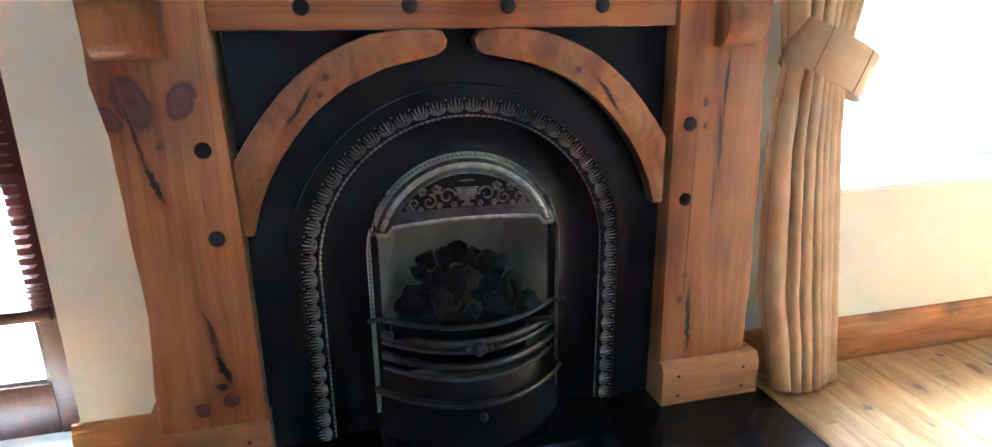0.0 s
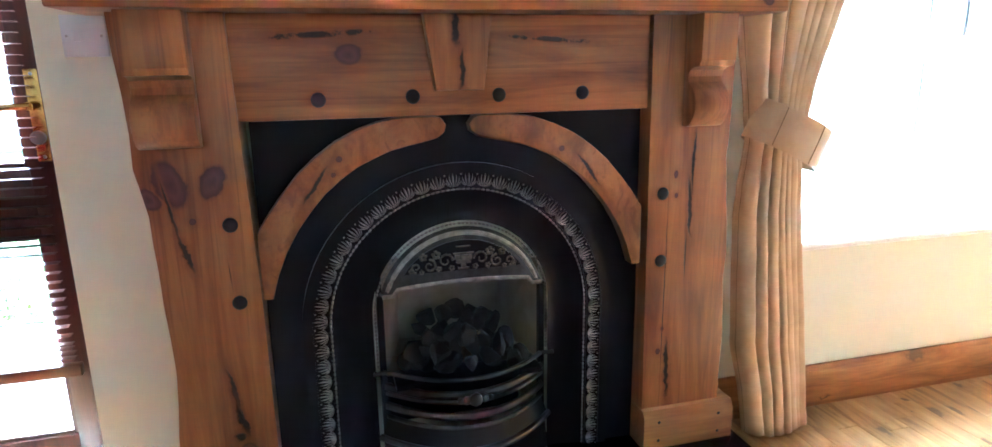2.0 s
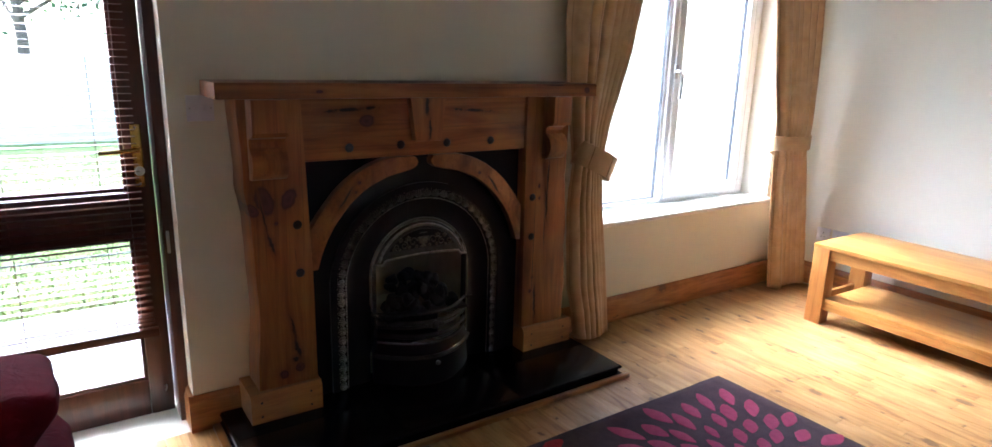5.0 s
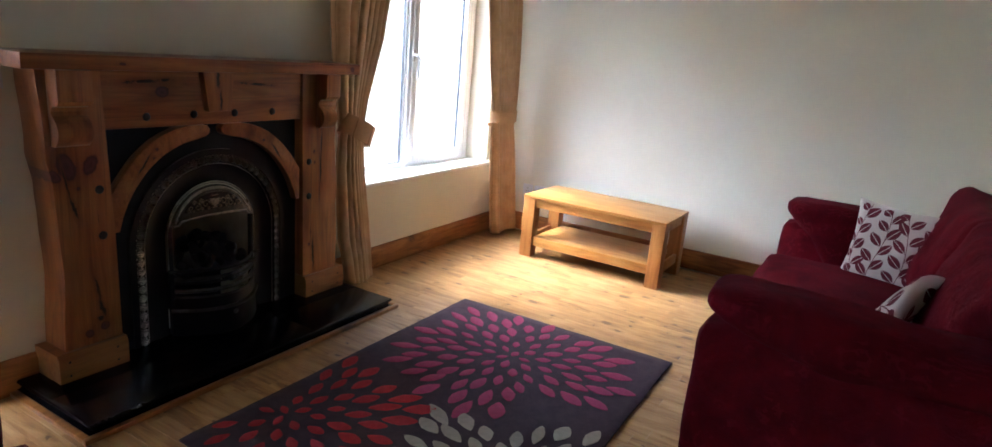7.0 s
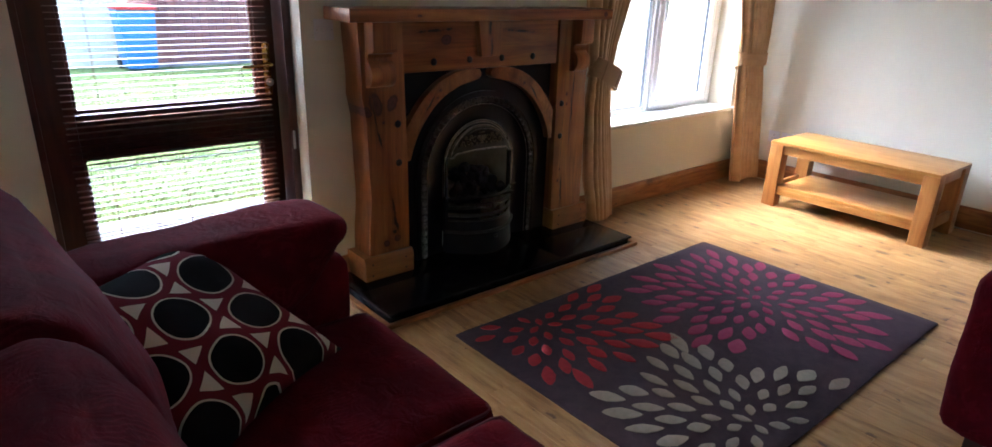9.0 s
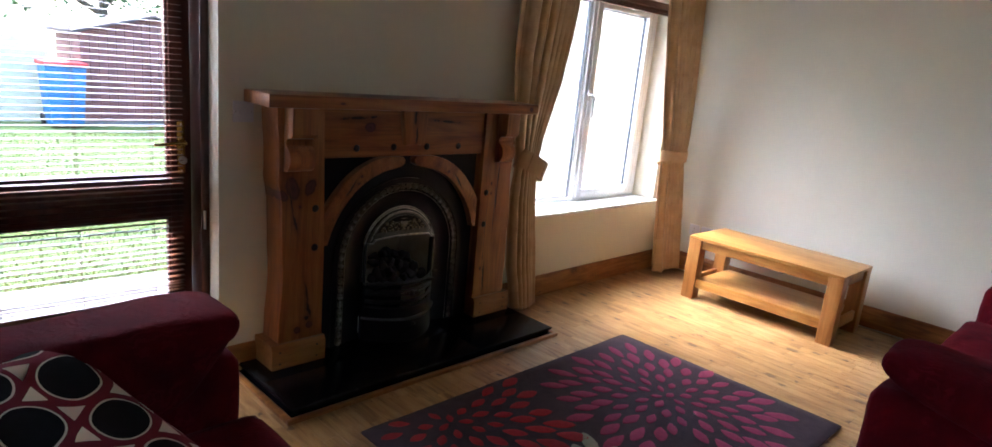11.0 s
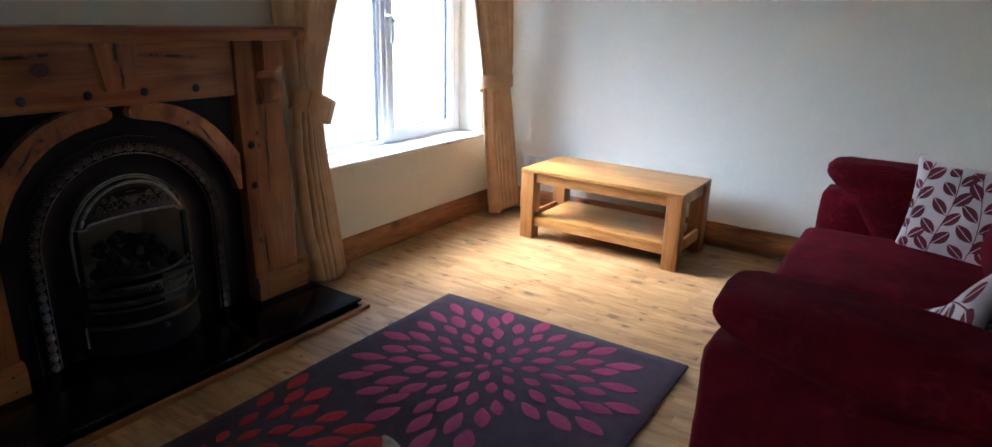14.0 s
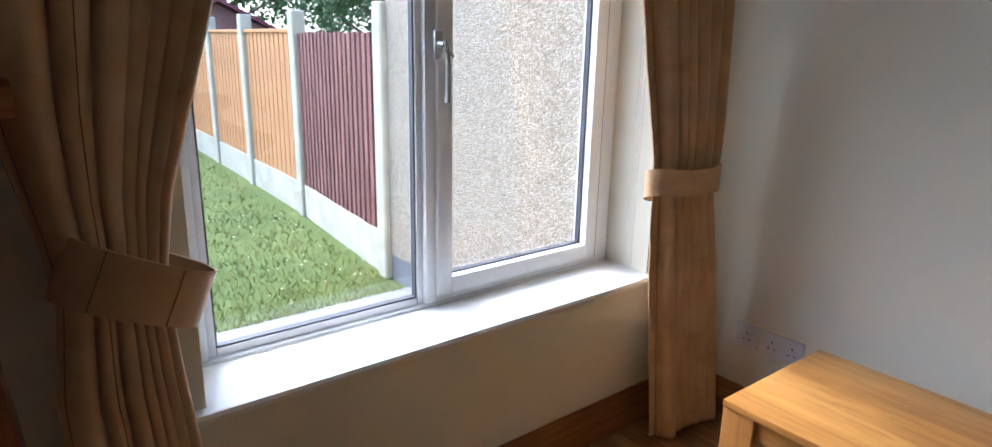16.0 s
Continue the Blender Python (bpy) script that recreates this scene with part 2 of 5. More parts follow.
def emboss(m):
    """Faint leaf-like lines pressed into the pile, in patches."""
    nt = m.node_tree
    b = nt.nodes["Principled BSDF"]
    old = b.inputs["Base Color"].links[0].from_socket
    v = coords(nt)
    w = nt.nodes.new("ShaderNodeTexWave")
    w.inputs["Scale"].default_value, w.inputs["Distortion"].default_value, w.inputs["Detail"].default_value = 26, 9, 2
    nt.links.new(v, w.inputs["Vector"])
    lines = ramp(nt, w.outputs["Fac"], [(0.62, (0, 0, 0)), (0.8, (1, 1, 1))])
    area = ramp(nt, noise_tex(nt, v, 9, 2), [(0.52, (0, 0, 0)), (0.6, (1, 1, 1))])
    k = math_node(nt, "MULTIPLY", lines, area)
    nt.links.new(mix(nt, math_node(nt, "MULTIPLY", k, 0.13), old, (0.30, 0.03, 0.05)), b.inputs["Base Color"])
    crease = noise_tex(nt, v, 22, 4, 0.6, 0.8)
    fine = noise_tex(nt, v, 480, 2)
    h = math_node(nt, "ADD", math_node(nt, "MULTIPLY", crease, 6.0), math_node(nt, "ADD", math_node(nt, "MULTIPLY", fine, 0.5), math_node(nt, "MULTIPLY", k, 0.25)))
    bump(nt, b, h, 0.5, 0.0016)


emboss(M_SOFA)
M_PIPE = cloth("burgundy_piping", (0.10, 0.005, 0.012), (0.06, 0.003, 0.008), 500, 0.85, 0.2, 9, 0.3)
M_FOOT = plain("dark_wood_foot", (0.05, 0.02, 0.012), 0.4)
M_RUG = cloth("aubergine_wool", (0.060, 0.034, 0.042), (0.040, 0.022, 0.030), 420, 1.0, 0.1, 22, 1.0)
M_PINK = cloth("pink_wool", (0.36, 0.045, 0.115), (0.26, 0.03, 0.08), 420, 1.0, 0.1, 16, 1.0)
M_RED = cloth("red_wool", (0.42, 0.022, 0.03), (0.30, 0.014, 0.02), 420, 1.0, 0.1, 16, 1.0)
M_GREY = cloth("stone_wool", (0.40, 0.35, 0.26), (0.30, 0.26, 0.19), 420, 1.0, 0.1, 16, 1.0)
M_PAVE = plain("concrete_paving", (0.27, 0.255, 0.24), 0.9, vary=0.15, scale=5, relief=0.5)
M_POST = plain("concrete_post", (0.52, 0.47, 0.36), 0.9, vary=0.15, scale=6, relief=0.5)
M_FENCE_O = pine("orange_fence_board", (8, 8, 0.7), ((0.34, 0.15, 0.05), (0.50, 0.25, 0.09), (0.56, 0.31, 0.13)), 0.8)
M_FENCE_R = pine("red_fence_board", (8, 8, 0.7), ((0.13, 0.05, 0.045), (0.21, 0.085, 0.07), (0.30, 0.14, 0.11)), 0.8, rand=object_random)
M_PLINTH = plain("grey_plinth", (0.16, 0.16, 0.17), 0.85)
M_RENDERW = plain("cream_render", (0.62, 0.56, 0.40), 0.9)
M_BLUE = plain("blue_bin_plastic", (0.04, 0.16, 0.36), 0.45)
M_REDP = plain("red_plastic", (0.5, 0.03, 0.03), 0.45)
M_ROOF = plain("roof_felt", (0.10, 0.075, 0.07), 0.9)
M_ROOF_R = plain("dark_red_roof", (0.17, 0.02, 0.035), 0.6)
M_BARK = plain("bark", (0.12, 0.09, 0.06), 0.95)
M_LEAF = plain("leaves", (0.07, 0.13, 0.03), 0.7, vary=0.3, scale=2)
M_LEAFRED = cloth("leaf_red_print", (0.15, 0.014, 0.028), (0.10, 0.010, 0.020), 500, 0.9, 0.0, 9, 0.3)
M_EAR = cloth("cushion_white", (0.66, 0.60, 0.54), (0.56, 0.50, 0.44), 500, 0.9, 0.2, 9, 0.4)


def glass_mat():
    m, nt, b = mat("clear_glass", 0.0)
    b.inputs["Transmission Weight"].default_value = 1.0
    b.inputs["IOR"].default_value = 1.45
    return m


M_GLASS = glass_mat()


def grass_mat():
    m, nt, b = mat("lawn", 0.9)
    v = coords(nt)
    n = noise_tex(nt, v, 1.3, 6, 0.7)
    f = noise_tex(nt, v, 60, 3, 0.7)
    col = ramp(nt, n, [(0.3, (0.08, 0.11, 0.014)), (0.55, (0.125, 0.155, 0.022)), (0.75, (0.21, 0.20, 0.05))])
    col = mix(nt, math_node(nt, "MULTIPLY", f, 0.6), col, (0.06, 0.12, 0.02))
    nt.links.new(col, b.inputs["Base Color"])
    bump(nt, b, f, 1.0, 0.02)
    return m


M_GRASS = grass_mat()


def blade_mat():
    m, nt, b = mat("grass_blade", 0.7)
    nt.links.new(ramp(nt, island_random(nt), [(0.0, (0.08, 0.11, 0.014)), (0.6, (0.15, 0.18, 0.026)), (1.0, (0.27, 0.25, 0.07))]), b.inputs["Base Color"])
    return m


M_BLADE = blade_mat()
M_CLOVER = plain("clover_white", (0.62, 0.58, 0.36), 0.8)


def pebble_mat():
    m, nt, b = mat("pebbledash", 0.85)
    v = nt.nodes.new("ShaderNodeTexVoronoi")
    v.inputs["Scale"].default_value = 120
    nt.links.new(coords(nt), v.inputs["Vector"])
    sep = nt.nodes.new("ShaderNodeSeparateColor")
    nt.links.new(v.outputs["Color"], sep.inputs[0])
    col = ramp(nt, sep.outputs[0], [(0.0, (0.25, 0.19, 0.13)), (0.25, (0.33, 0.27, 0.19)), (0.6, (0.41, 0.345, 0.26)), (1.0, (0.50, 0.45, 0.36))])
    d = ramp(nt, v.outputs["Distance"], [(0.2, (1, 1, 1)), (0.75, (0.65, 0.62, 0.58))])
    nt.links.new(mix(nt, 1.0, col, d, "MULTIPLY"), b.inputs["Base Color"])
    bump(nt, b, math_node(nt, "SUBTRACT", 1.0, v.outputs["Distance"]), 0.8, 0.006)
    return m


M_PEBBLE = pebble_mat()


def cushion_dots():
    """Black ovals in wavy cream frames on dark red."""
    m, nt, b = mat("circle_print", 0.95)
    b.inputs["Specular IOR Level"].default_value = 0.1
    c = nt.nodes.new("ShaderNodeTexCoord")
    s = nt.nodes.new("ShaderNodeSeparateXYZ")
    nt.links.new(c.outputs["Object"], s.inputs[0])
    p = 0.15
    wob = math_node(nt, "MULTIPLY", math_node(nt, "SUBTRACT", noise_tex(nt, c.outputs["Object"], 7, 1), 0.5), 0.05)
    x = math_node(nt, "ADD", s.outputs[0], wob)
    row = math_node(nt, "FLOOR", math_node(nt, "DIVIDE", math_node(nt, "ADD", s.outputs[2], 1.0), p))
    odd = math_node(nt, "MODULO", row, 2.0)
    fx = math_node(nt, "SUBTRACT", math_node(nt, "MODULO", math_node(nt, "ADD", math_node(nt, "DIVIDE", math_node(nt, "ADD", x, 1.0), p), math_node(nt, "MULTIPLY", odd, 0.5)), 1.0), 0.5)
    fz = math_node(nt, "SUBTRACT", math_node(nt, "MODULO", math_node(nt, "DIVIDE", math_node(nt, "ADD", s.outputs[2], 1.0), p), 1.0), 0.5)
    d = math_node(nt, "SQRT", math_node(nt, "ADD", math_node(nt, "MULTIPLY", fx, fx), math_node(nt, "MULTIPLY", fz, fz)))
    ax, az = math_node(nt, "ABSOLUTE", fx), math_node(nt, "ABSOLUTE", fz)
    waist = math_node(nt, "GREATER_THAN", math_node(nt, "ADD", ax, math_node(nt, "MULTIPLY", az, 0.6)), 0.63)
    ground = mix(nt, waist, (0.13, 0.012, 0.02), (0.56, 0.47, 0.36))
    rim = mix(nt, math_node(nt, "LESS_THAN", d, 0.425), ground, (0.50, 0.42, 0.32))
    col = mix(nt, math_node(nt, "LESS_THAN", d, 0.395), rim, (0.006, 0.005, 0.006))
    nt.links.new(col, b.inputs["Base Color"])
    bump(nt, b, noise_tex(nt, c.outputs["Object"], 500, 2), 0.4, 0.001)
    return m


M_DOTS = cushion_dots()


# ---- mesh helpers ----
def thing(name, at=(0, 0, 0), rz=0.0, label="", category="", group=""):
    ob = new(name)
    ob.matrix_world = pose(*at, 0, 0, rz)
    ob.empty_display_size = 0.1
    return tagged(ob, label, category, group)


def mesh_from(bm, name, material, smooth=None):
    bmesh.ops.recalc_face_normals(bm, faces=bm.faces)
    me = bpy.data.meshes.new(name)
    bm.to_mesh(me)
    bm.free()
    me.materials.append(material)
    if smooth is not None:
        me.polygons.foreach_set("use_smooth", [True] * len(me.polygons))
        if smooth < 180:
            me.set_sharp_from_angle(angle=radians(smooth))
    return me


def part(name, bm, material, parent=None, label="", smooth=35):
    ob = new(name, mesh_from(bm, name, material, smooth))
    ob.parent = parent
    return tagged(ob, label)


def structure(name, bm, material, label="", smooth=35):
    ob = part(name, bm, material, None, label, smooth)
    ob["kind"] = "structure"
    return ob


def add_box(bm, x0, x1, y0, y1, z0, z1, bevel=0.0, seg=2):
    vs = bmesh.ops.create_cube(bm, size=1.0)["verts"]
    for v in vs:
        v.co = Vector(((x0 + x1) / 2 + v.co.x * (x1 - x0), (y0 + y1) / 2 + v.co.y * (y1 - y0), (z0 + z1) / 2 + v.co.z * (z1 - z0)))
    if bevel:
        es = list({e for v in vs for e in v.link_edges})
        bmesh.ops.bevel(bm, geom=es, offset=bevel, segments=seg, affect="EDGES", profile=0.6)
    return bm


def box(x0, x1, y0, y1, z0, z1, bevel=0.0, seg=2):
    return add_box(bmesh.new(), x0, x1, y0, y1, z0, z1, bevel, seg)


def prism(bm, pts, axis, a, b, bevel=0.0):
    """Extrudes a 2D outline along an axis: 'y' takes (x, z), 'x' takes (y, z), 'z' takes (x, y)."""
    def put(p, q):
        return {"y": (p[0], q, p[1]), "x": (q, p[0], p[1]), "z": (p[0], p[1], q)}[axis]
    lo = [bm.verts.new(put(p, a)) for p in pts]
    hi = [bm.verts.new(put(p, b)) for p in pts]
    f1, f2 = bm.faces.new(lo), bm.faces.new(hi[::-1])
    n = len(pts)
    for i in range(n):
        bm.faces.new((lo[i], lo[(i + 1) % n], hi[(i + 1) % n], hi[i]))
    if bevel:
        bmesh.ops.recalc_face_normals(bm, faces=bm.faces)
        bmesh.ops.bevel(bm, geom=list({e for f in (f1, f2) for e in f.edges}), offset=bevel, segments=2, affect="EDGES", profile=0.6)
    return bm


def tube(bm, pts, r, sides=10, closed=False, flat=1.0):
    """A round bar along points; flat squashes its height."""
    rings, n = [], len(pts)
    pts = [Vector(p) for p in pts]
    for i, p in enumerate(pts):
        a = pts[(i - 1) % n] if closed or i else p
        c = pts[(i + 1) % n] if closed or i < n - 1 else p
        d = (c - a).normalized()
        up = Vector((0, 0, 1)) if abs(d.z) < 0.9 else Vector((0, 1, 0))
        s = d.cross(up).normalized()
        u = s.cross(d)
        rr = r(i / max(n - 1, 1)) if callable(r) else r
        rings.append([bm.verts.new(p + rr * (math.cos(t) * s + flat * math.sin(t) * u)) for t in np.linspace(0, 2 * math.pi, sides, endpoint=False)])
    for i in range(n if closed else n - 1):
        A, B = rings[i], rings[(i + 1) % n]
        for j in range(sides):
            bm.faces.new((A[j], A[(j + 1) % sides], B[(j + 1) % sides], B[j]))
    if not closed:
        bm.faces.new(rings[0]), bm.faces.new(rings[-1][::-1])
    return bm


def soft_box(sx, sy, sz, r, bulge=(0, 0, 0), wrinkle=0.0, cuts=10, seed=0, at=(0, 0, 0), freq=7.0):
    """An upholstered block: rounded, swollen along each axis, with low wrinkles."""
    bm = bmesh.new()
    bmesh.ops.create_cube(bm, size=2.0)
    bmesh.ops.subdivide_edges(bm, edges=bm.edges, cuts=cuts, use_grid_fill=True)
    h = Vector((sx / 2, sy / 2, sz / 2))
    for v in bm.verts:
        u = v.co.copy()
        p = Vector((u.x * h.x, u.y * h.y, u.z * h.z))
        core = Vector([max(-h[i] + r, min(h[i] - r, p[i])) for i in range(3)])
        off = p - core
        if off.length > 1e-9:
            p = core + off.normalized() * min(off.length, r) if off.length > r else core + off
        w = [(1 - u[(i + 1) % 3] ** 2) * (1 - u[(i + 2) % 3] ** 2) for i in range(3)]
        p += Vector([math.copysign(1, u[i]) * abs(u[i]) ** 3 * bulge[i] * w[i] for i in range(3)])
        if wrinkle:
            q = (p + Vector((seed * 3.1, seed * 1.7, 0))) * freq
            p += wrinkle * noise.noise(q) * u.normalized() + 0.35 * wrinkle * noise.noise(q * 2.7) * u.normalized()
        v.co = p + Vector(at)
    return bm


def dome(bm, c, r, axis, flat=0.6):
    vs = bmesh.ops.create_uvsphere(bm, u_segments=14, v_segments=8, radius=r)["verts"]
    for v in vs:
        k = [1, 1, 1]
        k[axis] = flat
        v.co = Vector(c) + Vector((v.co.x * k[0], v.co.y * k[1], v.co.z * k[2]))
    return bm


def wall_sheet(xs, zs, holes, y0, y1, flip=False):
    """A wall with openings, from a grid of cells. flip: x and y change places."""
    bm, vert = bmesh.new(), {}

    def v(i, j, k):
        if (i, j, k) not in vert:
            p = (xs[i], (y0, y1)[k], zs[j])
            vert[i, j, k] = bm.verts.new((p[1], p[0], p[2]) if flip else p)
        return vert[i, j, k]
    nx, nz = len(xs) - 1, len(zs) - 1
    solid = {(i, j) for i in range(nx) for j in range(nz) if not any(
        a <= (xs[i] + xs[i + 1]) / 2 <= b and c <= (zs[j] + zs[j + 1]) / 2 <= d for a, b, c, d in holes)}
    for i, j in solid:
        for k in (0, 1):
            bm.faces.new([v(*q, k) for q in ((i, j), (i + 1, j), (i + 1, j + 1), (i, j + 1))])
        for di, dj, a, b in ((-1, 0, (i, j), (i, j + 1)), (1, 0, (i + 1, j), (i + 1, j + 1)), (0, -1, (i, j), (i + 1, j)), (0, 1, (i, j + 1), (i + 1, j + 1))):
            if (i + di, j + dj) not in solid:
                bm.faces.new([v(*a, 0), v(*b, 0), v(*b, 1), v(*a, 1)])
    return bm


# ---- the room ----
WALL, OUT = 0.145, 0.46
EAST, WEST, SOUTH, CEIL = 2.79, -2.33, -3.09, 2.4
DOOR = (-1.835, -0.872, 0.0, 2.06)
WINDOW = (1.04, 2.49, 0.535, 2.0)
FIRE = (-0.2, 0.235, 0.06, 0.62)
structure("wall_north", wall_sheet([WEST - 0.2, DOOR[0], DOOR[1], FIRE[0], FIRE[1], WINDOW[0], WINDOW[1], EAST + 0.2],
                                   [-0.15, 0.0, FIRE[2], WINDOW[2], FIRE[3], WINDOW[3], DOOR[3], CEIL + 0.2],
                                   [DOOR, WINDOW, FIRE], WALL, OUT), M_WALL, smooth=None)
structure("wall_east", box(EAST, EAST + 0.2, SOUTH - 0.2, WALL, -0.15, CEIL + 0.2), M_WALL, smooth=None)
structure("wall_west", box(WEST - 0.2, WEST, SOUTH - 0.2, WALL, -0.15, CEIL + 0.2), M_WALL, smooth=None)
structure("wall_south", box(WEST, EAST, SOUTH - 0.2, SOUTH, -0.15, CEIL + 0.2), M_WALL, smooth=None)
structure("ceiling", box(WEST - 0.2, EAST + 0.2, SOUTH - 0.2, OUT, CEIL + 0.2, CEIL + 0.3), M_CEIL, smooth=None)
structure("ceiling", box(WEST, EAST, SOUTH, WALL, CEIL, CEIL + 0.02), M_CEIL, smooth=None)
# Added black block: plugs the fire opening so no sky leaks round the fire box.
structure("wall_north", box(FIRE[0] - 0.02, FIRE[1] + 0.02, 0.315, OUT + 0.02, 0.03, 0.66), M_BLACKWOOD, "added black block behind the fire that keeps daylight out", None)
floor = structure("floor", box(WEST, EAST, SOUTH, WALL, -0.06, -0.012), M_STAVE_J, "light oak strip floor")
structure("doorstep", box(DOOR[0], DOOR[1], WALL, OUT, -0.06, -0.002), M_DOOR, "dark wooden door threshold")

SK = [(0, 0), (0.018, 0), (0.018, 0.105), (0.015, 0.116), (0.012, 0.121), (0.012, 0.128), (0.007, 0.138), (0.0, 0.14)]


def skirt(name, a, b, side):
    """Skirting from a to b; side: 'n', 'e', 's', 'w' wall, or 'r' and 'l' for the door's reveals."""
    bm = bmesh.new()
    if side == "n":
        prism(bm, [(WALL - d, z) for d, z in SK], "x", a, b)
    if side == "s":
        prism(bm, [(SOUTH + d, z) for d, z in SK], "x", a, b)
    if side == "e":
        prism(bm, [(EAST - d, z) for d, z in SK], "y", a, b)
    if side == "w":
        prism(bm, [(WEST + d, z) for d, z in SK], "y", a, b)
    if side == "r":
        prism(bm, [(DOOR[1] - d, z) for d, z in SK], "y", a, b)
    return structure(name, bm, M_SKIRT if side in "ns" else M_SKIRT_Y, "moulded knotty pine skirting board", 30)


skirt("baseboard", DOOR[1] - 0.018, -0.70, "n")
skirt("baseboard", 0.775, EAST - 0.019, "n")
skirt("baseboard", WEST + 0.019, DOOR[0], "n")
skirt("baseboard", SOUTH + 0.019, WALL, "e")
skirt("baseboard", SOUTH + 0.019, WALL, "w")
skirt("baseboard", WEST, EAST, "s")
skirt("baseboard", WALL, 0.30, "r")


# ---- garden door ----
def garden_door():
    x0, x1 = -1.80, -0.907
    gx0, gx1 = -1.685, -0.992
    yf, yb = 0.335, 0.385
    d = tagged(structure("door_1", box(x1, DOOR[1], 0.238, 0.40, 0, 2.06, 0.004), M_DOOR,
                         "dark mahogany-stained glazed garden door, closed, with a blind on it"), category="door")
    part("frame", box(DOOR[0], x0, 0.29, 0.40, 0, 2.06, 0.004), M_DOOR, d)
    part("frame", box(x0, x1, 0.318, 0.40, 2.02, 2.06, 0.004), M_DOOR, d)
    part("stile", box(gx1, x1 - 0.003, yf, yb, 0.008, 2.017, 0.005), M_DOOR, d)
    part("stile", box(x0 + 0.003, gx0, yf, yb, 0.008, 2.017, 0.005), M_DOOR, d)
    part("bottom_rail", box(gx0, gx1, yf + 0.002, yb - 0.002, 0.008, 0.15, 0.005), M_DOOR, d)
    part("middle_rail", box(gx0, gx1, yf + 0.002, yb - 0.002, 0.70, 0.872, 0.005), M_DOOR, d)
    part("top_rail", box(gx0, gx1, yf + 0.002, yb - 0.002, 1.90, 2.017, 0.005), M_DOOR, d)
    for z0, z1 in ((0.15, 0.70), (0.872, 1.90)):
        bead = bmesh.new()
        for a in ((gx0, gx0 + 0.012, z0, z1), (gx1 - 0.012, gx1, z0, z1), (gx0 + 0.012, gx1 - 0.012, z0, z0 + 0.012), (gx0 + 0.012, gx1 - 0.012, z1 - 0.012, z1)):
            add_box(bead, a[0], a[1], 0.344, 0.376, a[2], a[3], 0.003)
        part("glazing_bead", bead, M_DOOR, d)
        p = part("pane", box(gx0 + 0.004, gx1 - 0.004, 0.357, 0.363, z0 + 0.004, z1 - 0.004), M_GLASS, d, smooth=None)
        p.visible_shadow = False
    plate = part("handle_plate", box(-0.968, -0.935, yf - 0.006, yf, 0.885, 1.105, 0.003), M_BRASS, d, "polished brass back plate")
    lever = bmesh.new()
    tube(lever, [(-0.952, yf - 0.006, 1.02), (-0.952, yf - 0.05, 1.02)], 0.010)
    tube(lever, [(-0.948, yf - 0.05, 1.02), (-0.99, yf - 0.053, 1.019), (-1.03, yf - 0.05, 1.016), (-1.07, yf - 0.046, 1.014)], lambda t: 0.0085 - 0.002 * t)
    part("lever", lever, M_BRASS, plate)
    lock = bmesh.new()
    tube(lock, [(-0.952, yf - 0.007, 0.945), (-0.952, yf - 0.02, 0.945)], 0.012, 16)
    tube(lock, [(-0.952, yf - 0.02, 0.945), (-0.952, yf - 0.03, 0.945)], 0.016, 16)
    part("lock_turn", lock, M_STEEL, plate, "steel lock turn")
    for z in (0.897, 1.093):
        part("screw", dome(bmesh.new(), (-0.952, yf - 0.006, z), 0.004, 1), M_STEEL, plate)
    keep = box(-0.899, -0.889, 0.232, 0.238, 0.66, 0.74, 0.001)
    part("strike_plate", keep, M_STEEL, d)
    hook = bmesh.new()
    tube(hook, [(-0.935, yf, 0.115), (-0.935, yf - 0.012, 0.115), (-0.94, yf - 0.018, 0.10)], 0.0035, 8)
    part("hook", hook, M_STEEL, d)
    return d


garden_door()


def door_blind():
    """Wooden venetian blind hung on the door's leaf."""
    x0, x1, y, z0, z1, pitch = -1.725, -0.955, 0.306, 0.385, 1.97, 0.0238
    b = thing("venetian_blind", (0, 0, 0), label="lowered dark-stained wooden venetian blind fixed to the garden door", category="blind")
    part("headrail", box(x0, x1, y - 0.02, y + 0.02, z1, z1 + 0.04, 0.003), M_SLAT, b)
    part("bottom_rail", box(x0, x1 + 0.012, y - 0.015, y + 0.012, 0.335, 0.366, 0.004), M_SLAT, b)
    sl = bmesh.new()
    prism(sl, [(-0.012, -0.0012), (0, 0.0004), (0.012, -0.0012), (0.012, 0.0), (0, 0.0016), (-0.012, 0.0)], "x", x0, x1)
    me = mesh_from(sl, "slat", M_SLAT, 30)
    z, i = z0 - 0.002, 0
    while z < z1 - 0.02:
        s = new("slat", me)
        s.parent = b
        tilt = 2 + 2.0 * math.sin(i * 1.7)
        s.matrix_basis = pose(0.0015 * math.sin(i * 2.3), y, z, tilt, 0.08 * math.sin(i * 1.1), 0)
        z += pitch * (1.0 if i > 2 else 0.55)
        i += 1
    for x in (x0 + 0.12, (x0 + x1) / 2, x1 - 0.12):
        c = bmesh.new()
        for dy in (-0.0135, 0.0135):
            tube(c, [(x, y + dy, 0.36), (x, y + dy, z1)], 0.0009, 5)
        part("ladder_cord", c, M_SLAT, b)
    return b


door_blind()

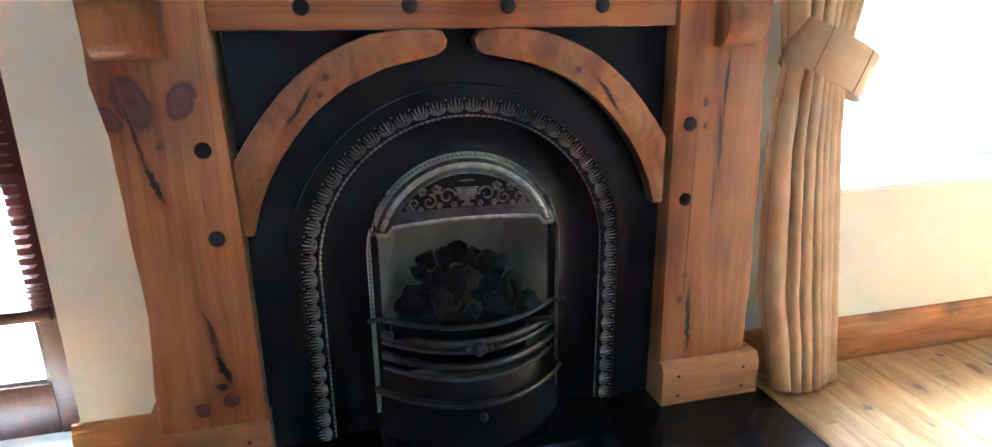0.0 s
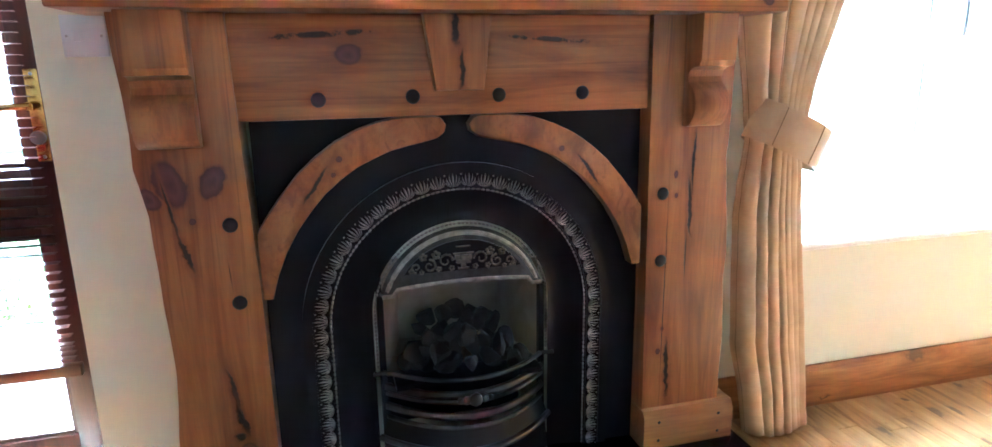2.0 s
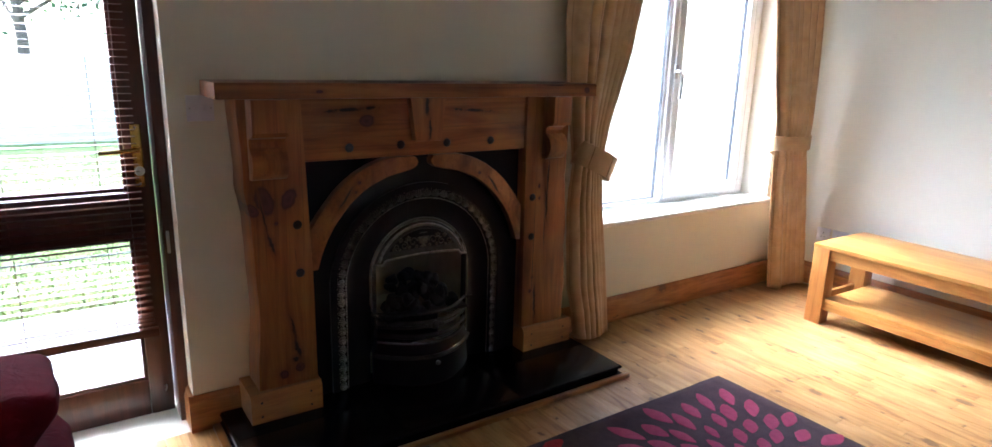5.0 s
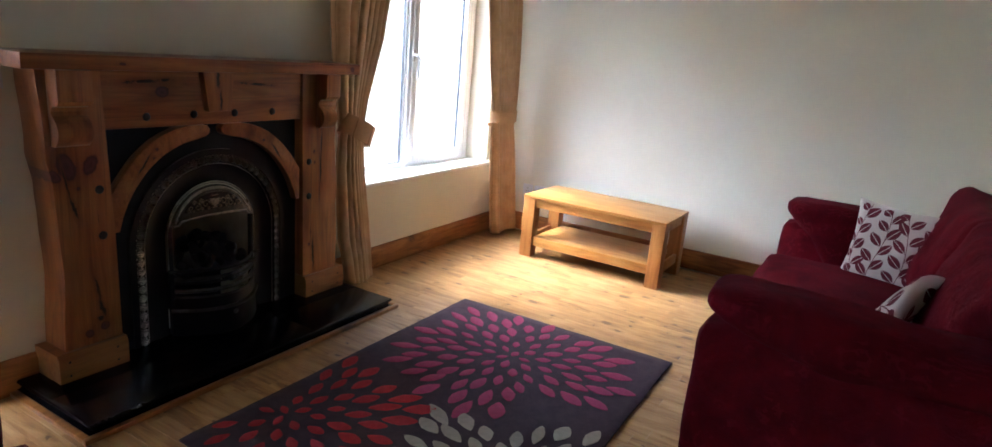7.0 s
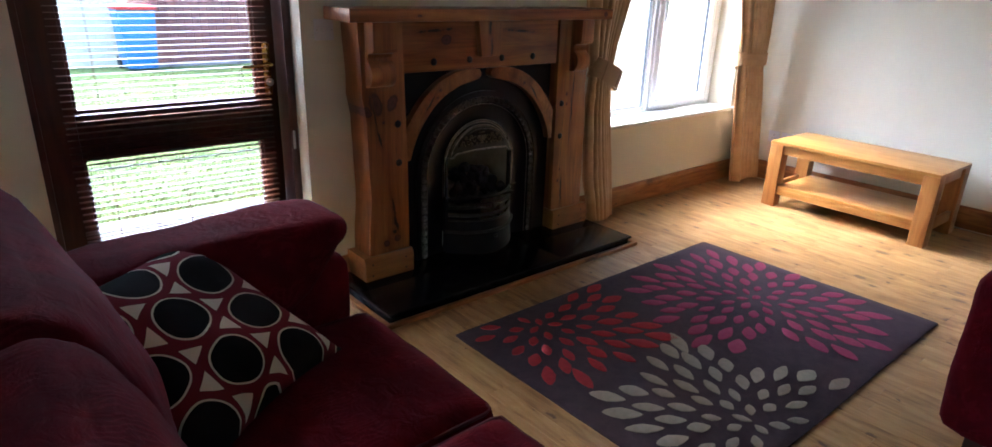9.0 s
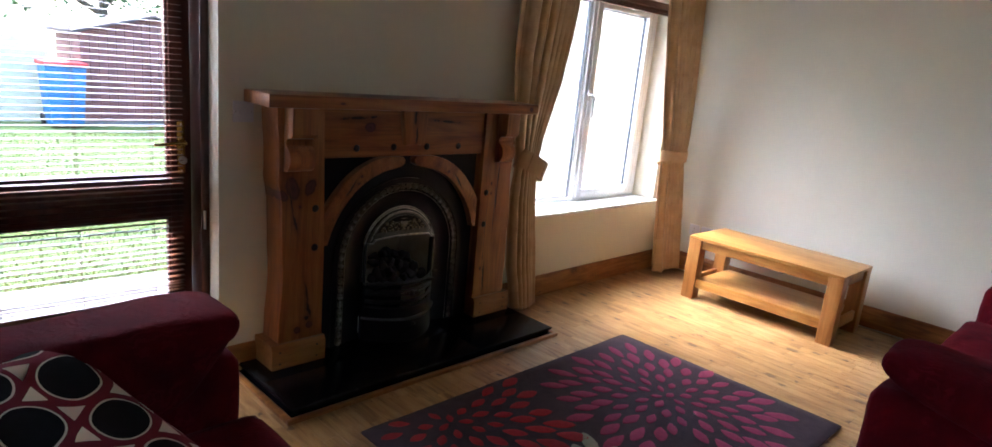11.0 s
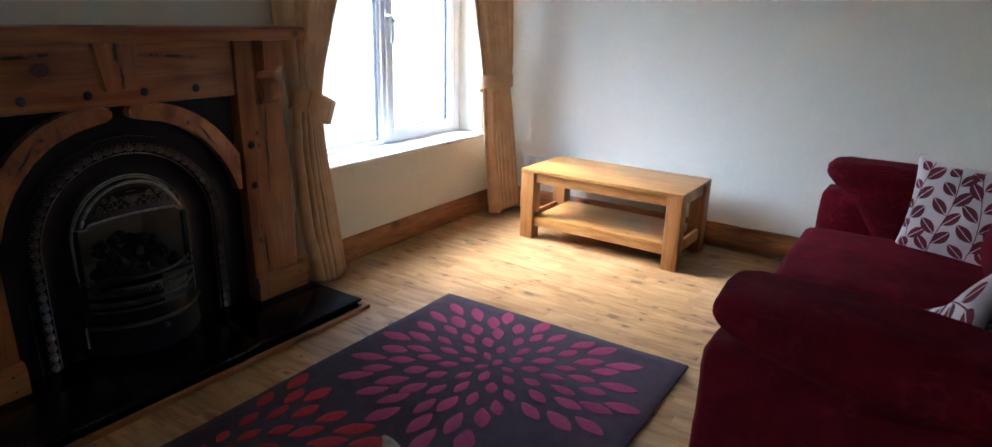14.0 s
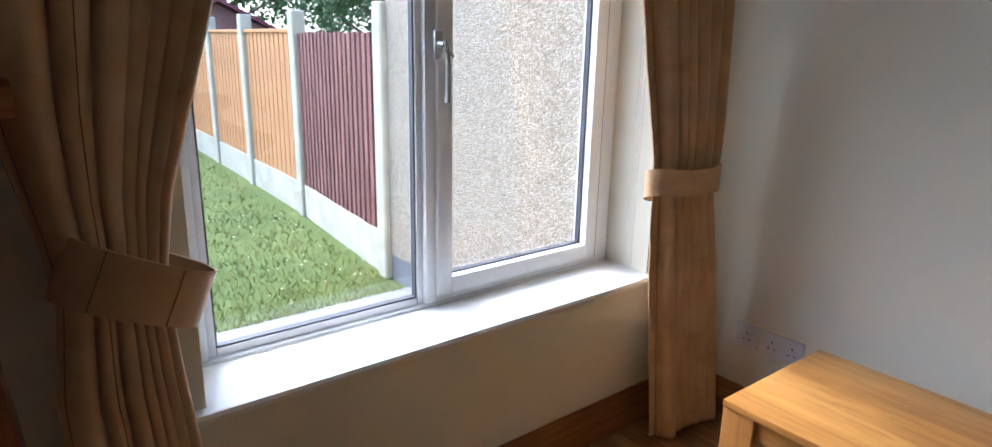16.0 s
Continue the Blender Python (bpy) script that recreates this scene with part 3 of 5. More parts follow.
sw = thing("light_switch", (-0.772, WALL, 1.17), label="white plastic twin light switch on the cream wall", category="light switch")
part("plate", box(-0.043, 0.043, -0.009, 0.0, -0.043, 0.043, 0.003), M_PLASTIC, sw)
for dx in (-0.013, 0.013):
    part("rocker", prism(bmesh.new(), [(-0.009, -0.012), (-0.0135, -0.011), (-0.0095, 0.012), (-0.009, 0.012)], "x", dx - 0.006, dx + 0.006), M_PLASTIC, sw)
for dx in (-0.033, 0.033):
    part("screw", dome(bmesh.new(), (dx, -0.009, 0), 0.003, 1, 0.4), M_STEEL, sw)

# ---- window ----
def window():
    wx0 = WINDOW[0]
    y0, y1 = 0.335, 0.395
    w = tagged(structure("window_1", box(WINDOW[0] + 0.0, WINDOW[1], y0 - 0.002, y1, 0.535, 0.572, 0.004), M_UPVC,
                         "white upvc casement window with two lights, closed"), category="window")
    part("frame", box(wx0, wx0 + 0.06, y0, y1, 0.572, 1.95, 0.004), M_UPVC, w)
    part("frame", box(WINDOW[1] - 0.072, WINDOW[1], y0, y1, 0.572, 1.95, 0.004), M_UPVC, w)
    part("frame", box(wx0, WINDOW[1], y0 - 0.002, y1, 1.95, 2.0, 0.004), M_UPVC, w)
    part("mullion", box(1.713, 1.748, y0 - 0.003, y1, 0.572, 1.95, 0.005), M_UPVC, w)
    part("frame", box(1.749, WINDOW[1] - 0.073, y0 - 0.001, y1, 0.5725, 0.592, 0.003), M_UPVC, w)
    for k, (a, b, s, zb) in enumerate(((wx0 + 0.06, 1.713, 0.022, 0.572), (1.748, WINDOW[1] - 0.072, 0.052, 0.593))):
        sash = bmesh.new()
        yy = y0 + 0.012 if k == 0 else y0 - 0.012
        for c in ((a, a + s, zb, 1.95), (b - s, b, zb, 1.95), (a + s, b - s, zb, zb + s), (a + s, b - s, 1.95 - s, 1.95)):
            add_box(sash, c[0] + 0.0005, c[1] - 0.0005, yy, y1 - 0.008, c[2] + 0.0005, c[3] - 0.0005, 0.004)
        sh = part("casement" if k else "fixed_light", sash, M_UPVC, w)
        seal = bmesh.new()
        for c in ((a + s, a + s + 0.004, zb + s, 1.95 - s), (b - s - 0.004, b - s, zb + s, 1.95 - s), (a + s, b - s, zb + s, zb + 0.004 + s), (a + s, b - s, 1.946 - s, 1.95 - s)):
            add_box(seal, c[0], c[1], 0.352, 0.376, c[2], c[3])
        part("seal", seal, M_SEAL, sh, smooth=None)
        p = part("pane", box(a + s + 0.003, b - s - 0.003, 0.361, 0.367, zb + 0.003 + s, 1.947 - s), M_GLASS, sh, smooth=None)
        p.visible_shadow = False
        if k:
            gap = bmesh.new()
            add_box(gap, b - 0.001, b + 0.002, yy + 0.002, y0 + 0.004, zb, 1.95)
            part("seal", gap, M_SEAL, sh, smooth=None)
    hb = bmesh.new()
    hx, hy = 1.745, y0 - 0.012
    add_box(hb, hx - 0.013, hx + 0.013, hy - 0.013, hy, 1.275, 1.352, 0.004)
    tube(hb, [(hx, hy - 0.013, 1.318), (hx + 0.002, hy - 0.04, 1.316)], 0.010)
    tube(hb, [(hx - 0.002, hy - 0.04, 1.326), (hx + 0.003, hy - 0.045, 1.30), (hx + 0.022, hy - 0.047, 1.285)], 0.0075)
    tube(hb, [(hx + 0.003, hy - 0.044, 1.31), (hx + 0.010, hy - 0.043, 1.26), (hx + 0.012, hy - 0.04, 1.20), (hx + 0.010, hy - 0.038, 1.165)], lambda t: 0.0075 + 0.002 * t, flat=1.2)
    part("handle", hb, M_STEEL, w, "grey metal window handle")
    sill = bmesh.new()
    prism(sill, [(0.333, 0.535), (0.125, 0.535), (0.117, 0.540), (0.115, 0.550), (0.119, 0.559), (0.128, 0.562), (0.333, 0.562)], "x", WINDOW[0] - 0.03, WINDOW[1] + 0.03)
    part("window_sill", sill, M_SILL, w, "white gloss-painted sill")
    return w


window()

wb = thing("window_blind", (0, 0, 0), label="raised dark reddish-brown wooden blind at the top of the window", category="blind")
part("headrail", box(1.06, 2.475, 0.20, 0.25, 1.955, 1.998, 0.003), M_SLAT, wb)
stack = mesh_from(box(1.065, 2.47, -0.0125, 0.0125, -0.0012, 0.0012), "slat", M_SLAT)
for i in range(14):
    s = new("slat", stack)
    s.parent = wb
    s.matrix_basis = pose(0.002 * math.sin(i * 2.1), 0.226 + 0.001 * math.sin(i), 1.935 + i * 0.0015 - 0.0, 0, 0, 0)
part("bottom_rail", box(1.065, 2.47, 0.212, 0.24, 1.918, 1.933, 0.003), M_SLAT, wb)
cd = bmesh.new()
for dx, zz in ((0, 0.62), (0.012, 0.70), (0.03, 0.58)):
    tube(cd, [(2.44 + dx, 0.20, 1.96), (2.437 + dx, 0.195, 1.3), (2.44 + dx, 0.20, zz)], 0.0012, 5)
part("cord", cd, M_CORD, wb, "thin pale pull cord")

# ---- fireplace ----
LEG_T = ((0.17, 0.052, 0.012), (0.33, 0.120, 0.028), (0.44, 0.182, 0.046))
M_LEG_L = pine("pine_leg_left", (7, 7, 0.7), LEG_T, 0.36,
               knots=[(-0.618, 0.865, 0.035, 0.06, 0.35), (-0.535, 0.865, 0.028, 0.045, -0.5), (-0.66, 0.835, 0.02, 0.03, 0.6), (-0.583, 0.783, 0.008, 0.008, 0), (-0.523, 0.228, 0.02, 0.02, 0), (-0.582, 0.212, 0.02, 0.02, 0)],
               cracks=[(-0.622, 0.80, 0.0035, 0.085, 0.17), (-0.602, 0.71, 0.008, 0.045, 0.27), (-0.52, 0.66, 0.001, 0.022, 0.05), (-0.540, 0.37, 0.006, 0.075, 0.16), (-0.530, 0.30, 0.010, 0.045, 0.22), (-0.54, 0.262, 0.012, 0.012, 0)])
M_LEG_R = pine("pine_leg_right", (7, 7, 0.7), LEG_T, 0.36,
               knots=[(0.563, 0.82, 0.007, 0.012, 0), (0.567, 0.765, 0.006, 0.008, 0), (0.545, 0.40, 0.006, 0.008, 0), (0.535, 0.335, 0.008, 0.010, 0)],
               cracks=[(0.612, 0.85, 0.004, 0.10, -0.02), (0.606, 0.73, 0.006, 0.09, 0.06), (0.602, 0.6, 0.0025, 0.07, 0.02), (0.562, 0.28, 0.008, 0.10, 0.03), (0.545, 0.5, 0.0015, 0.25, 0)])
M_LINTEL = pine("pine_lintel", (0.7, 7, 7), LEG_T, 0.36,
                knots=[(-0.235, 1.125, 0.032, 0.025, 0.1)],
                cracks=[(-0.33, 1.165, 0.12, 0.008, 0.05), (0.23, 1.155, 0.085, 0.007, -0.06)])
M_SHELF = pine("pine_shelf", (0.7, 7, 7), LEG_T, 0.34, knots=[(0.735, 1.237, 0.018, 0.014, 0), (-0.44, 1.235, 0.014, 0.006, 0)], cracks=[(0.56, 1.258, 0.05, 0.003, 0)])
M_KEY = pine("pine_keystone", (7, 7, 0.7), LEG_T, 0.36, cracks=[(-0.005, 1.18, 0.009, 0.045, 0.0), (0.006, 1.09, 0.007, 0.05, -0.1)])
M_PLAINP = pine("pine_plain", (7, 7, 0.7), LEG_T, 0.36)
M_BRACE = pine("pine_brace", (5, 7, 3), LEG_T, 0.36, cracks=[(-0.325, 0.845, 0.005, 0.055, -0.62), (0.325, 0.845, 0.005, 0.055, 0.62)], knots=[(-0.27, 0.9, 0.008, 0.008, 0), (-0.285, 0.865, 0.006, 0.006, 0), (0.255, 0.9, 0.008, 0.008, 0)])
M_PLINTHP = pine("pine_plinth", (0.9, 7, 7), ((0.24, 0.090, 0.020), (0.38, 0.165, 0.038), (0.47, 0.225, 0.058)), 0.36)


def surround():
    f = thing("fireplace_surround", (0, 0, 0), label="rustic varnished knotty pine fireplace surround with black studs", category="fireplace")
    rnd = random.Random(4)
    zs = [1.21, 1.14, 1.05, 0.97, 0.90, 0.86, 0.80, 0.74, 0.68, 0.60, 0.52, 0.44, 0.36, 0.28, 0.165]
    lx = [-0.693, -0.690, -0.684, -0.68, -0.682, -0.676, -0.668, -0.667, -0.664, -0.661, -0.658, -0.655, -0.66, -0.668, -0.672]
    rx = [0.714, 0.713, 0.712, 0.711, 0.713, 0.708, 0.713, 0.716, 0.722, 0.727, 0.725, 0.73, 0.733, 0.732, 0.733]
    outl = [(x + rnd.uniform(-0.002, 0.002), z) for x, z in zip(lx, zs)] + [(-0.457, 0.165), (-0.459, 0.6), (-0.478, 1.21)]
    part("leg", prism(bmesh.new(), outl, "y", 0.0, WALL, 0.004), M_LEG_L, f, "wide pine upright with a wavy edge, knots and splits")
    outr = [(x + rnd.uniform(-0.002, 0.002), z) for x, z in zip(rx, zs)] + [(0.495, 0.165), (0.488, 0.6), (0.482, 1.21)]
    part("leg", prism(bmesh.new(), outr, "y", 0.0, WALL, 0.004), M_LEG_R, f, "wide pine upright with long splits")
    part("plinth", prism(bmesh.new(), [(WALL - 0.001, 0.056), (-0.028, 0.056), (-0.028, 0.148), (-0.016, 0.168), (WALL - 0.001, 0.168)], "x", -0.712, -0.452), M_PLINTHP, f)
    part("plinth", prism(bmesh.new(), [(WALL - 0.001, 0.056), (-0.028, 0.056), (-0.028, 0.148), (-0.016, 0.168), (WALL - 0.001, 0.168)], "x", 0.49, 0.765), M_PLINTHP, f)
    for x in (-0.675, -0.495, 0.535, 0.72):
        for z in (0.08, 0.135):
            part("nail", dome(bmesh.new(), (x, -0.028, z), 0.0045, 1, 0.4), M_STUD, f)
    lint = box(-0.477, 0.481, 0.012, WALL, 0.988, 1.21, 0.004)
    part("lintel", lint, M_LINTEL, f)
    shelf = bmesh.new()
    pts = [(-0.768, -0.082)] + [(-0.6 + 0.15 * i, -0.083 + 0.0025 * math.sin(i * 1.9)) for i in range(9)] + [(0.787, -0.084), (0.787, WALL - 0.001), (-0.768, WALL - 0.001)]
    prism(shelf, pts, "z", 1.211, 1.264, 0.006)
    part("shelf", shelf, M_SHELF, f, "thick pine mantel shelf with a knotty edge")
    prof = [(0.001, 1.209), (-0.072, 1.209), (-0.072, 1.102), (-0.066, 1.094), (-0.064, 1.088), (-0.040, 1.086), (-0.024, 1.078), (-0.017, 1.064), (-0.020, 1.050), (-0.034, 1.040),
            (-0.048, 1.026), (-0.056, 1.005), (-0.056, 0.985), (-0.048, 0.964), (-0.034, 0.948), (-0.020, 0.942), (0.001, 0.942)]
    for a, b in ((-0.662, -0.544), (0.572, 0.666)):
        part("corbel", prism(bmesh.new(), prof, "x", a, b, 0.002), M_PLAINP, f, "scroll-cut pine bracket")
    key = bmesh.new()
    prism(key, [(-0.075, 1.209), (0.077, 1.209), (0.058, 1.045), (-0.052, 1.045)], "y", -0.022, 0.0125, 0.004)
    part("keystone", key, M_KEY, f)
    brace = [(-0.4585, 0.742), (-0.43, 0.785), (-0.401, 0.823), (-0.363, 0.868), (-0.323, 0.904), (-0.277, 0.937), (-0.229, 0.961), (-0.18, 0.978), (-0.131, 0.9865), (-0.06, 0.987), (-0.038, 0.983),
             (-0.027, 0.967), (-0.031, 0.950), (-0.048, 0.937), (-0.082, 0.929), (-0.116, 0.922), (-0.155, 0.913), (-0.191, 0.898), (-0.232, 0.879), (-0.268, 0.854), (-0.306, 0.822),
             (-0.34, 0.783), (-0.37, 0.743), (-0.397, 0.697), (-0.42, 0.644), (-0.437, 0.588), (-0.4585, 0.588)]
    part("arch_brace", prism(bmesh.new(), brace, "y", 0.008, 0.05, 0.004), M_BRACE, f, "curved pine brace with a split")
    part("arch_brace", prism(bmesh.new(), [(-x * 1.035 + 0.0, z) for x, z in brace][::-1], "y", 0.008, 0.05, 0.004), M_BRACE, f, "curved pine brace with a split")
    for x, z, y in ((-0.509, 0.77, 0), (-0.507, 0.592, 0), (0.528, 0.772, 0), (0.53, 0.593, 0), (-0.305, 1.03, 0.012), (-0.1, 1.032, 0.012), (0.1, 1.031, 0.012), (0.307, 1.031, 0.012)):
        part("stud", dome(bmesh.new(), (x, y, z), 0.0165, 1, 0.6), M_STUD, f)
    return f


surround()

IX = 0.013


def arch_pts(r, cz, foot, n=36, cx=IX):
    pts = [(cx - r, foot)] if foot < cz else []
    pts += [(cx - r * math.cos(t), cz + r * math.sin(t)) for t in np.linspace(0, math.pi, n)]
    return pts + ([(cx + r, foot)] if foot < cz else [])


def arch_band(bm, r0, r1, cz, foot, y0, y1, n=36):
    a, b = arch_pts(r0, cz, foot, n), arch_pts(r1, cz, foot, n)
    rows = [[bm.verts.new((p[0], y, p[1])) for p in q] for q, y in ((a, y0), (b, y0), (b, y1), (a, y1))]
    for i in range(len(a) - 1):
        for k in range(4):
            bm.faces.new((rows[k][i], rows[k][i + 1], rows[(k + 1) % 4][i + 1], rows[(k + 1) % 4][i]))
    for i in (0, -1):
        bm.faces.new([rows[k][i] for k in range(4)])
    return bm


def insert():
    f = thing("cast_iron_fireplace", (0, 0, 0), label="arched black cast iron fireplace insert with polished leaf beading", category="fireplace insert")
    cz, foot = 0.478, 0.056
    # outer plate, with an arched hole
    plate = bmesh.new()
    R = 0.38
    inner = arch_pts(R, cz, foot)
    n = len(inner)
    outer = []
    for x, z in inner:
        dx, dz = x - IX, z - cz
        if z <= cz:
            outer.append((-0.456 if dx < 0 else 0.49, z))
        else:
            k = min(((0.456 + IX if dx < 0 else 0.49 - IX) / abs(dx)) if abs(dx) > 1e-6 else 9, (0.987 - cz) / dz)
            outer.append((IX + dx * k, cz + dz * k))
    A = [plate.verts.new((p[0], 0.06, p[1])) for p in inner]
    B = [plate.verts.new((p[0], 0.055, p[1])) for p in outer]
    for i in range(n - 1):
        plate.faces.new((A[i], A[i + 1], B[i + 1], B[i]))
    for X in (-0.456, 0.49):
        c = plate.verts.new((X, 0.055, 0.987))
        near = [i for i in range(n - 1) if (abs(outer[i][0] - X) < 1e-6) != (abs(outer[i + 1][0] - X) < 1e-6)]
        for i in near:
            plate.faces.new((B[i], B[i + 1], c))
    part("back_panel", plate, M_BLACKWOOD, f, "matt blue-black outer panel", 180)
    ring = bmesh.new()
    arch_band(ring, 0.372, 0.395, cz, foot, 0.046, 0.062)
    part("outer_rim", ring, M_IRON, f, smooth=40)
    # field between the beading and the hood, dished inwards
    field = bmesh.new()
    rows = []
    for r, c, y in ((0.334, cz, 0.055), (0.325, cz, 0.062), (0.25, 0.49, 0.075), (0.228, 0.498, 0.068)):
        rows.append([field.verts.new((x, y, z)) for x, z in arch_pts(r, c, foot)])
    for a, b in zip(rows, rows[1:]):
        for i in range(len(a) - 1):
            field.faces.new((a[i], a[i + 1], b[i + 1], b[i]))
    part("arched_plate", field, M_IRON, f, "glossy black cast iron plate", 60)
    # leaf beading
    base = bmesh.new()
    arch_band(base, 0.334, 0.373, cz, foot, 0.05, 0.066)
    part("bead_channel", base, M_IRON, f)
    leaves = bmesh.new()
    rm, L = 0.353, math.pi * 0.353
    total = 2 * (cz - foot) + L
    count = 50

    def on_arch(s, r):
        if s < cz - foot:
            return (IX - r, foot + s), (0, 1)
        if s < cz - foot + L:
            t = (s - (cz - foot)) / L * math.pi
            return (IX - r * math.cos(t), cz + r * math.sin(t)), (math.sin(t), math.cos(t))
        return (IX + r, cz - (s - (cz - foot) - L)), (0, -1)
    half = total / count / 2

    def frond(s0, w0, s1, w1, wide, bow, rise):
        """A pointed cast leaf with a raised rib, from (s0, w0) to (s1, w1) on the channel."""
        lo_, hi_ = [], []
        ds, dw = s1 - s0, w1 - w0
        ln = math.hypot(ds, dw)
        for q, f in ((0.0, 0.15), (0.35, 0.9), (0.7, 0.8), (1.0, 0.0)):
            cs, cw = s0 + ds * q + bow * math.sin(math.pi * q), w0 + dw * q
            px, pw = -dw / ln * wide * f, ds / ln * wide * f
            a, c, m_ = on_arch(cs + px, rm + cw + pw)[0], on_arch(cs - px, rm + cw - pw)[0], on_arch(cs, rm + cw)[0]
            lo_.append((leaves.verts.new((a[0], 0.0495, a[1])), leaves.verts.new((c[0], 0.0495, c[1]))))
            hi_.append(leaves.verts.new((m_[0], 0.0488 - rise * (0.4 + 0.6 * math.sin(math.pi * min(1.0, q + 0.15))), m_[1])))
        for k in range(3):
            leaves.faces.new((lo_[k][0], lo_[k + 1][0], hi_[k + 1], hi_[k]))
            leaves.faces.new((hi_[k], hi_[k + 1], lo_[k + 1][1], lo_[k][1]))
    for i in range(count):
        s0 = (i + 0.5) * total / count
        frond(s0, -0.016, s0, 0.0165, 0.0027, 0.0, 0.006)
        for h in (-1, 1):
            frond(s0 + h * 0.0015, -0.016, s0 + h * 0.0085, 0.0135, 0.0021, h * 0.003, 0.005)
            frond(s0 + h * 0.0030, -0.016, s0 + h * 0.0150, 0.0075, 0.0020, h * 0.005, 0.0045)
            frond(s0 + h * 0.0060, -0.016, s0 + h * 0.0185, -0.002, 0.0018, h * 0.004, 0.004)
        (x, z), _ = on_arch(s0 + half, rm + 0.0135)
        dome(leaves, (x, 0.0485, z), 0.0022, 1, 0.7)
    tagged(part("leaf_beading", leaves, M_BRIGHT, f, "polished cast leaf beading", 30), kind="stuff")
    for r, c, ft, rr, cnt in ((0.3285, cz, foot, 0.0030, 150), (0.2225, 0.498, 0.36, 0.0034, 92)):
        rope = bmesh.new()
        LL = 2 * (c - ft) + math.pi * r
        for i in range(cnt):
            s = (i + 0.5) * LL / cnt
            if s < c - ft:
                p, up = (IX - r, ft + s), True
            elif s < c - ft + math.pi * r:
                t = (s - (c - ft)) / r
                p, up = (IX - r * math.cos(t), c + r * math.sin(t)), False
            else:
                p, up = (IX + r, c - (s - (c - ft) - math.pi * r)), True
            vs = bmesh.ops.create_icosphere(rope, subdivisions=1, radius=rr)["verts"]
            ang = 0 if up else (s - (c - ft)) / r
            for v in vs:
                q = v.co.copy()
                along, across = q.z * LL / cnt / rr * 0.52, q.x
                if up:
                    dx, dz = across, along
                else:
                    tx, tz = math.sin(ang), math.cos(ang)
                    dx, dz = along * tx - across * tz, along * tz + across * tx
                v.co = Vector((p[0] + dx, (0.057 if r > 0.3 else 0.062) + q.y, p[1] + dz))
        tagged(part("rope_trim", rope, M_BRIGHT, f, "thin polished rope trim", 60), kind="stuff")
    # hood
    hood = bmesh.new()
    cz2, r2 = 0.498, 0.214
    top = [(IX - r2 * math.cos(t), cz2 + r2 * math.sin(t)) for t in np.linspace(0.22, math.pi - 0.22, 30)]
    bot = [(x, 0.566 + 0.014 * (1 - ((x - IX) / r2) ** 2) if abs(x - IX) < 0.17 else 0.556) for x, z in top]
    T = [hood.verts.new((x, 0.064, z)) for x, z in top]
    M = [hood.verts.new((x * 0.92 + IX * 0.08, 0.058, z * 0.94 + 0.58 * 0.06)) for x, z in top]
    Bm = [hood.verts.new((x, 0.046, z)) for x, z in bot]
    Bk = [hood.verts.new((x, 0.075, z)) for x, z in bot]
    for i in range(29):
        hood.faces.new((T[i], T[i + 1], M[i + 1], M[i]))
        hood.faces.new((M[i], M[i + 1], Bm[i + 1], Bm[i]))
        hood.faces.new((Bm[i], Bm[i + 1], Bk[i + 1], Bk[i]))
    hd = part("hood", hood, M_IRON2, f, "polished iron hood with a cast urn and flowers", 60)
    arch = bmesh.new()
    tube(arch, [(IX - 0.2 * math.cos(t), 0.055, cz2 + 0.2 * math.sin(t)) for t in np.linspace(0.28, math.pi - 0.28, 34)], 0.0065, 8)
    part("hood_rim", arch, M_BRIGHT, hd)
    dark = bmesh.new()
    seg = [(IX - 0.183 * math.cos(t), cz2 + 0.183 * math.sin(t)) for t in np.linspace(0.62, math.pi - 0.62, 26)]
    prism(dark, seg, "y", 0.047, 0.053)
    part("hood_panel", dark, M_IRON, hd)
    orn = bmesh.new()

    def scroll(cx, cz_, r, turns, start, hand):
        pts = []
        for k in range(18):
            t = k / 17
            a = start + hand * t * turns * 2 * math.pi
            rr = r * (1 - 0.75 * t)
            pts.append((cx + rr * math.cos(a), 0.044, cz_ + rr * math.sin(a)))
        tube(orn, pts, lambda q: 0.0032 * (1 - 0.4 * q), 6)
    for h in (-1, 1):
        scroll(IX + h * 0.045, 0.632, 0.019, 1.1, 0 if h < 0 else math.pi, -h)
        scroll(IX + h * 0.085, 0.622, 0.017, 1.2, math.pi / 2, h)
        scroll(IX + h * 0.118, 0.620, 0.013, 1.1, -math.pi / 2, h)
        for dx, dz, rr in ((0.068, 0.648, 0.009), (0.1, 0.645, 0.008), (0.13, 0.612, 0.006), (0.062, 0.612, 0.006), (0.03, 0.612, 0.006), (0.105, 0.607, 0.005)):
            for k in range(5):
                a = k * 2 * math.pi / 5 + dx * 40
                dome(orn, (IX + h * (dx + rr * 0.8 * math.cos(a)), 0.0455, dz + rr * 0.8 * math.sin(a)), rr * 0.55, 1, 0.6)
    for w, z0, z1 in ((0.014, 0.607, 0.612), (0.006, 0.612, 0.622), (0.018, 0.622, 0.632), (0.022, 0.632, 0.644), (0.026, 0.646, 0.650), (0.018, 0.664, 0.667)):
        add_box(orn, IX - w, IX + w, 0.041, 0.048, z0, z1, 0.0015)
    tagged(part("ornament", orn, M_RELIEF, hd, "cast urn with scrolls and flowers", 50), kind="stuff")
    lip = bmesh.new()
    tube(lip, [(x, 0.043, z - 0.002) for x, z in bot[1:-1]], 0.0055, 8)
    part("hood_lip", lip, M_BRIGHT, hd)
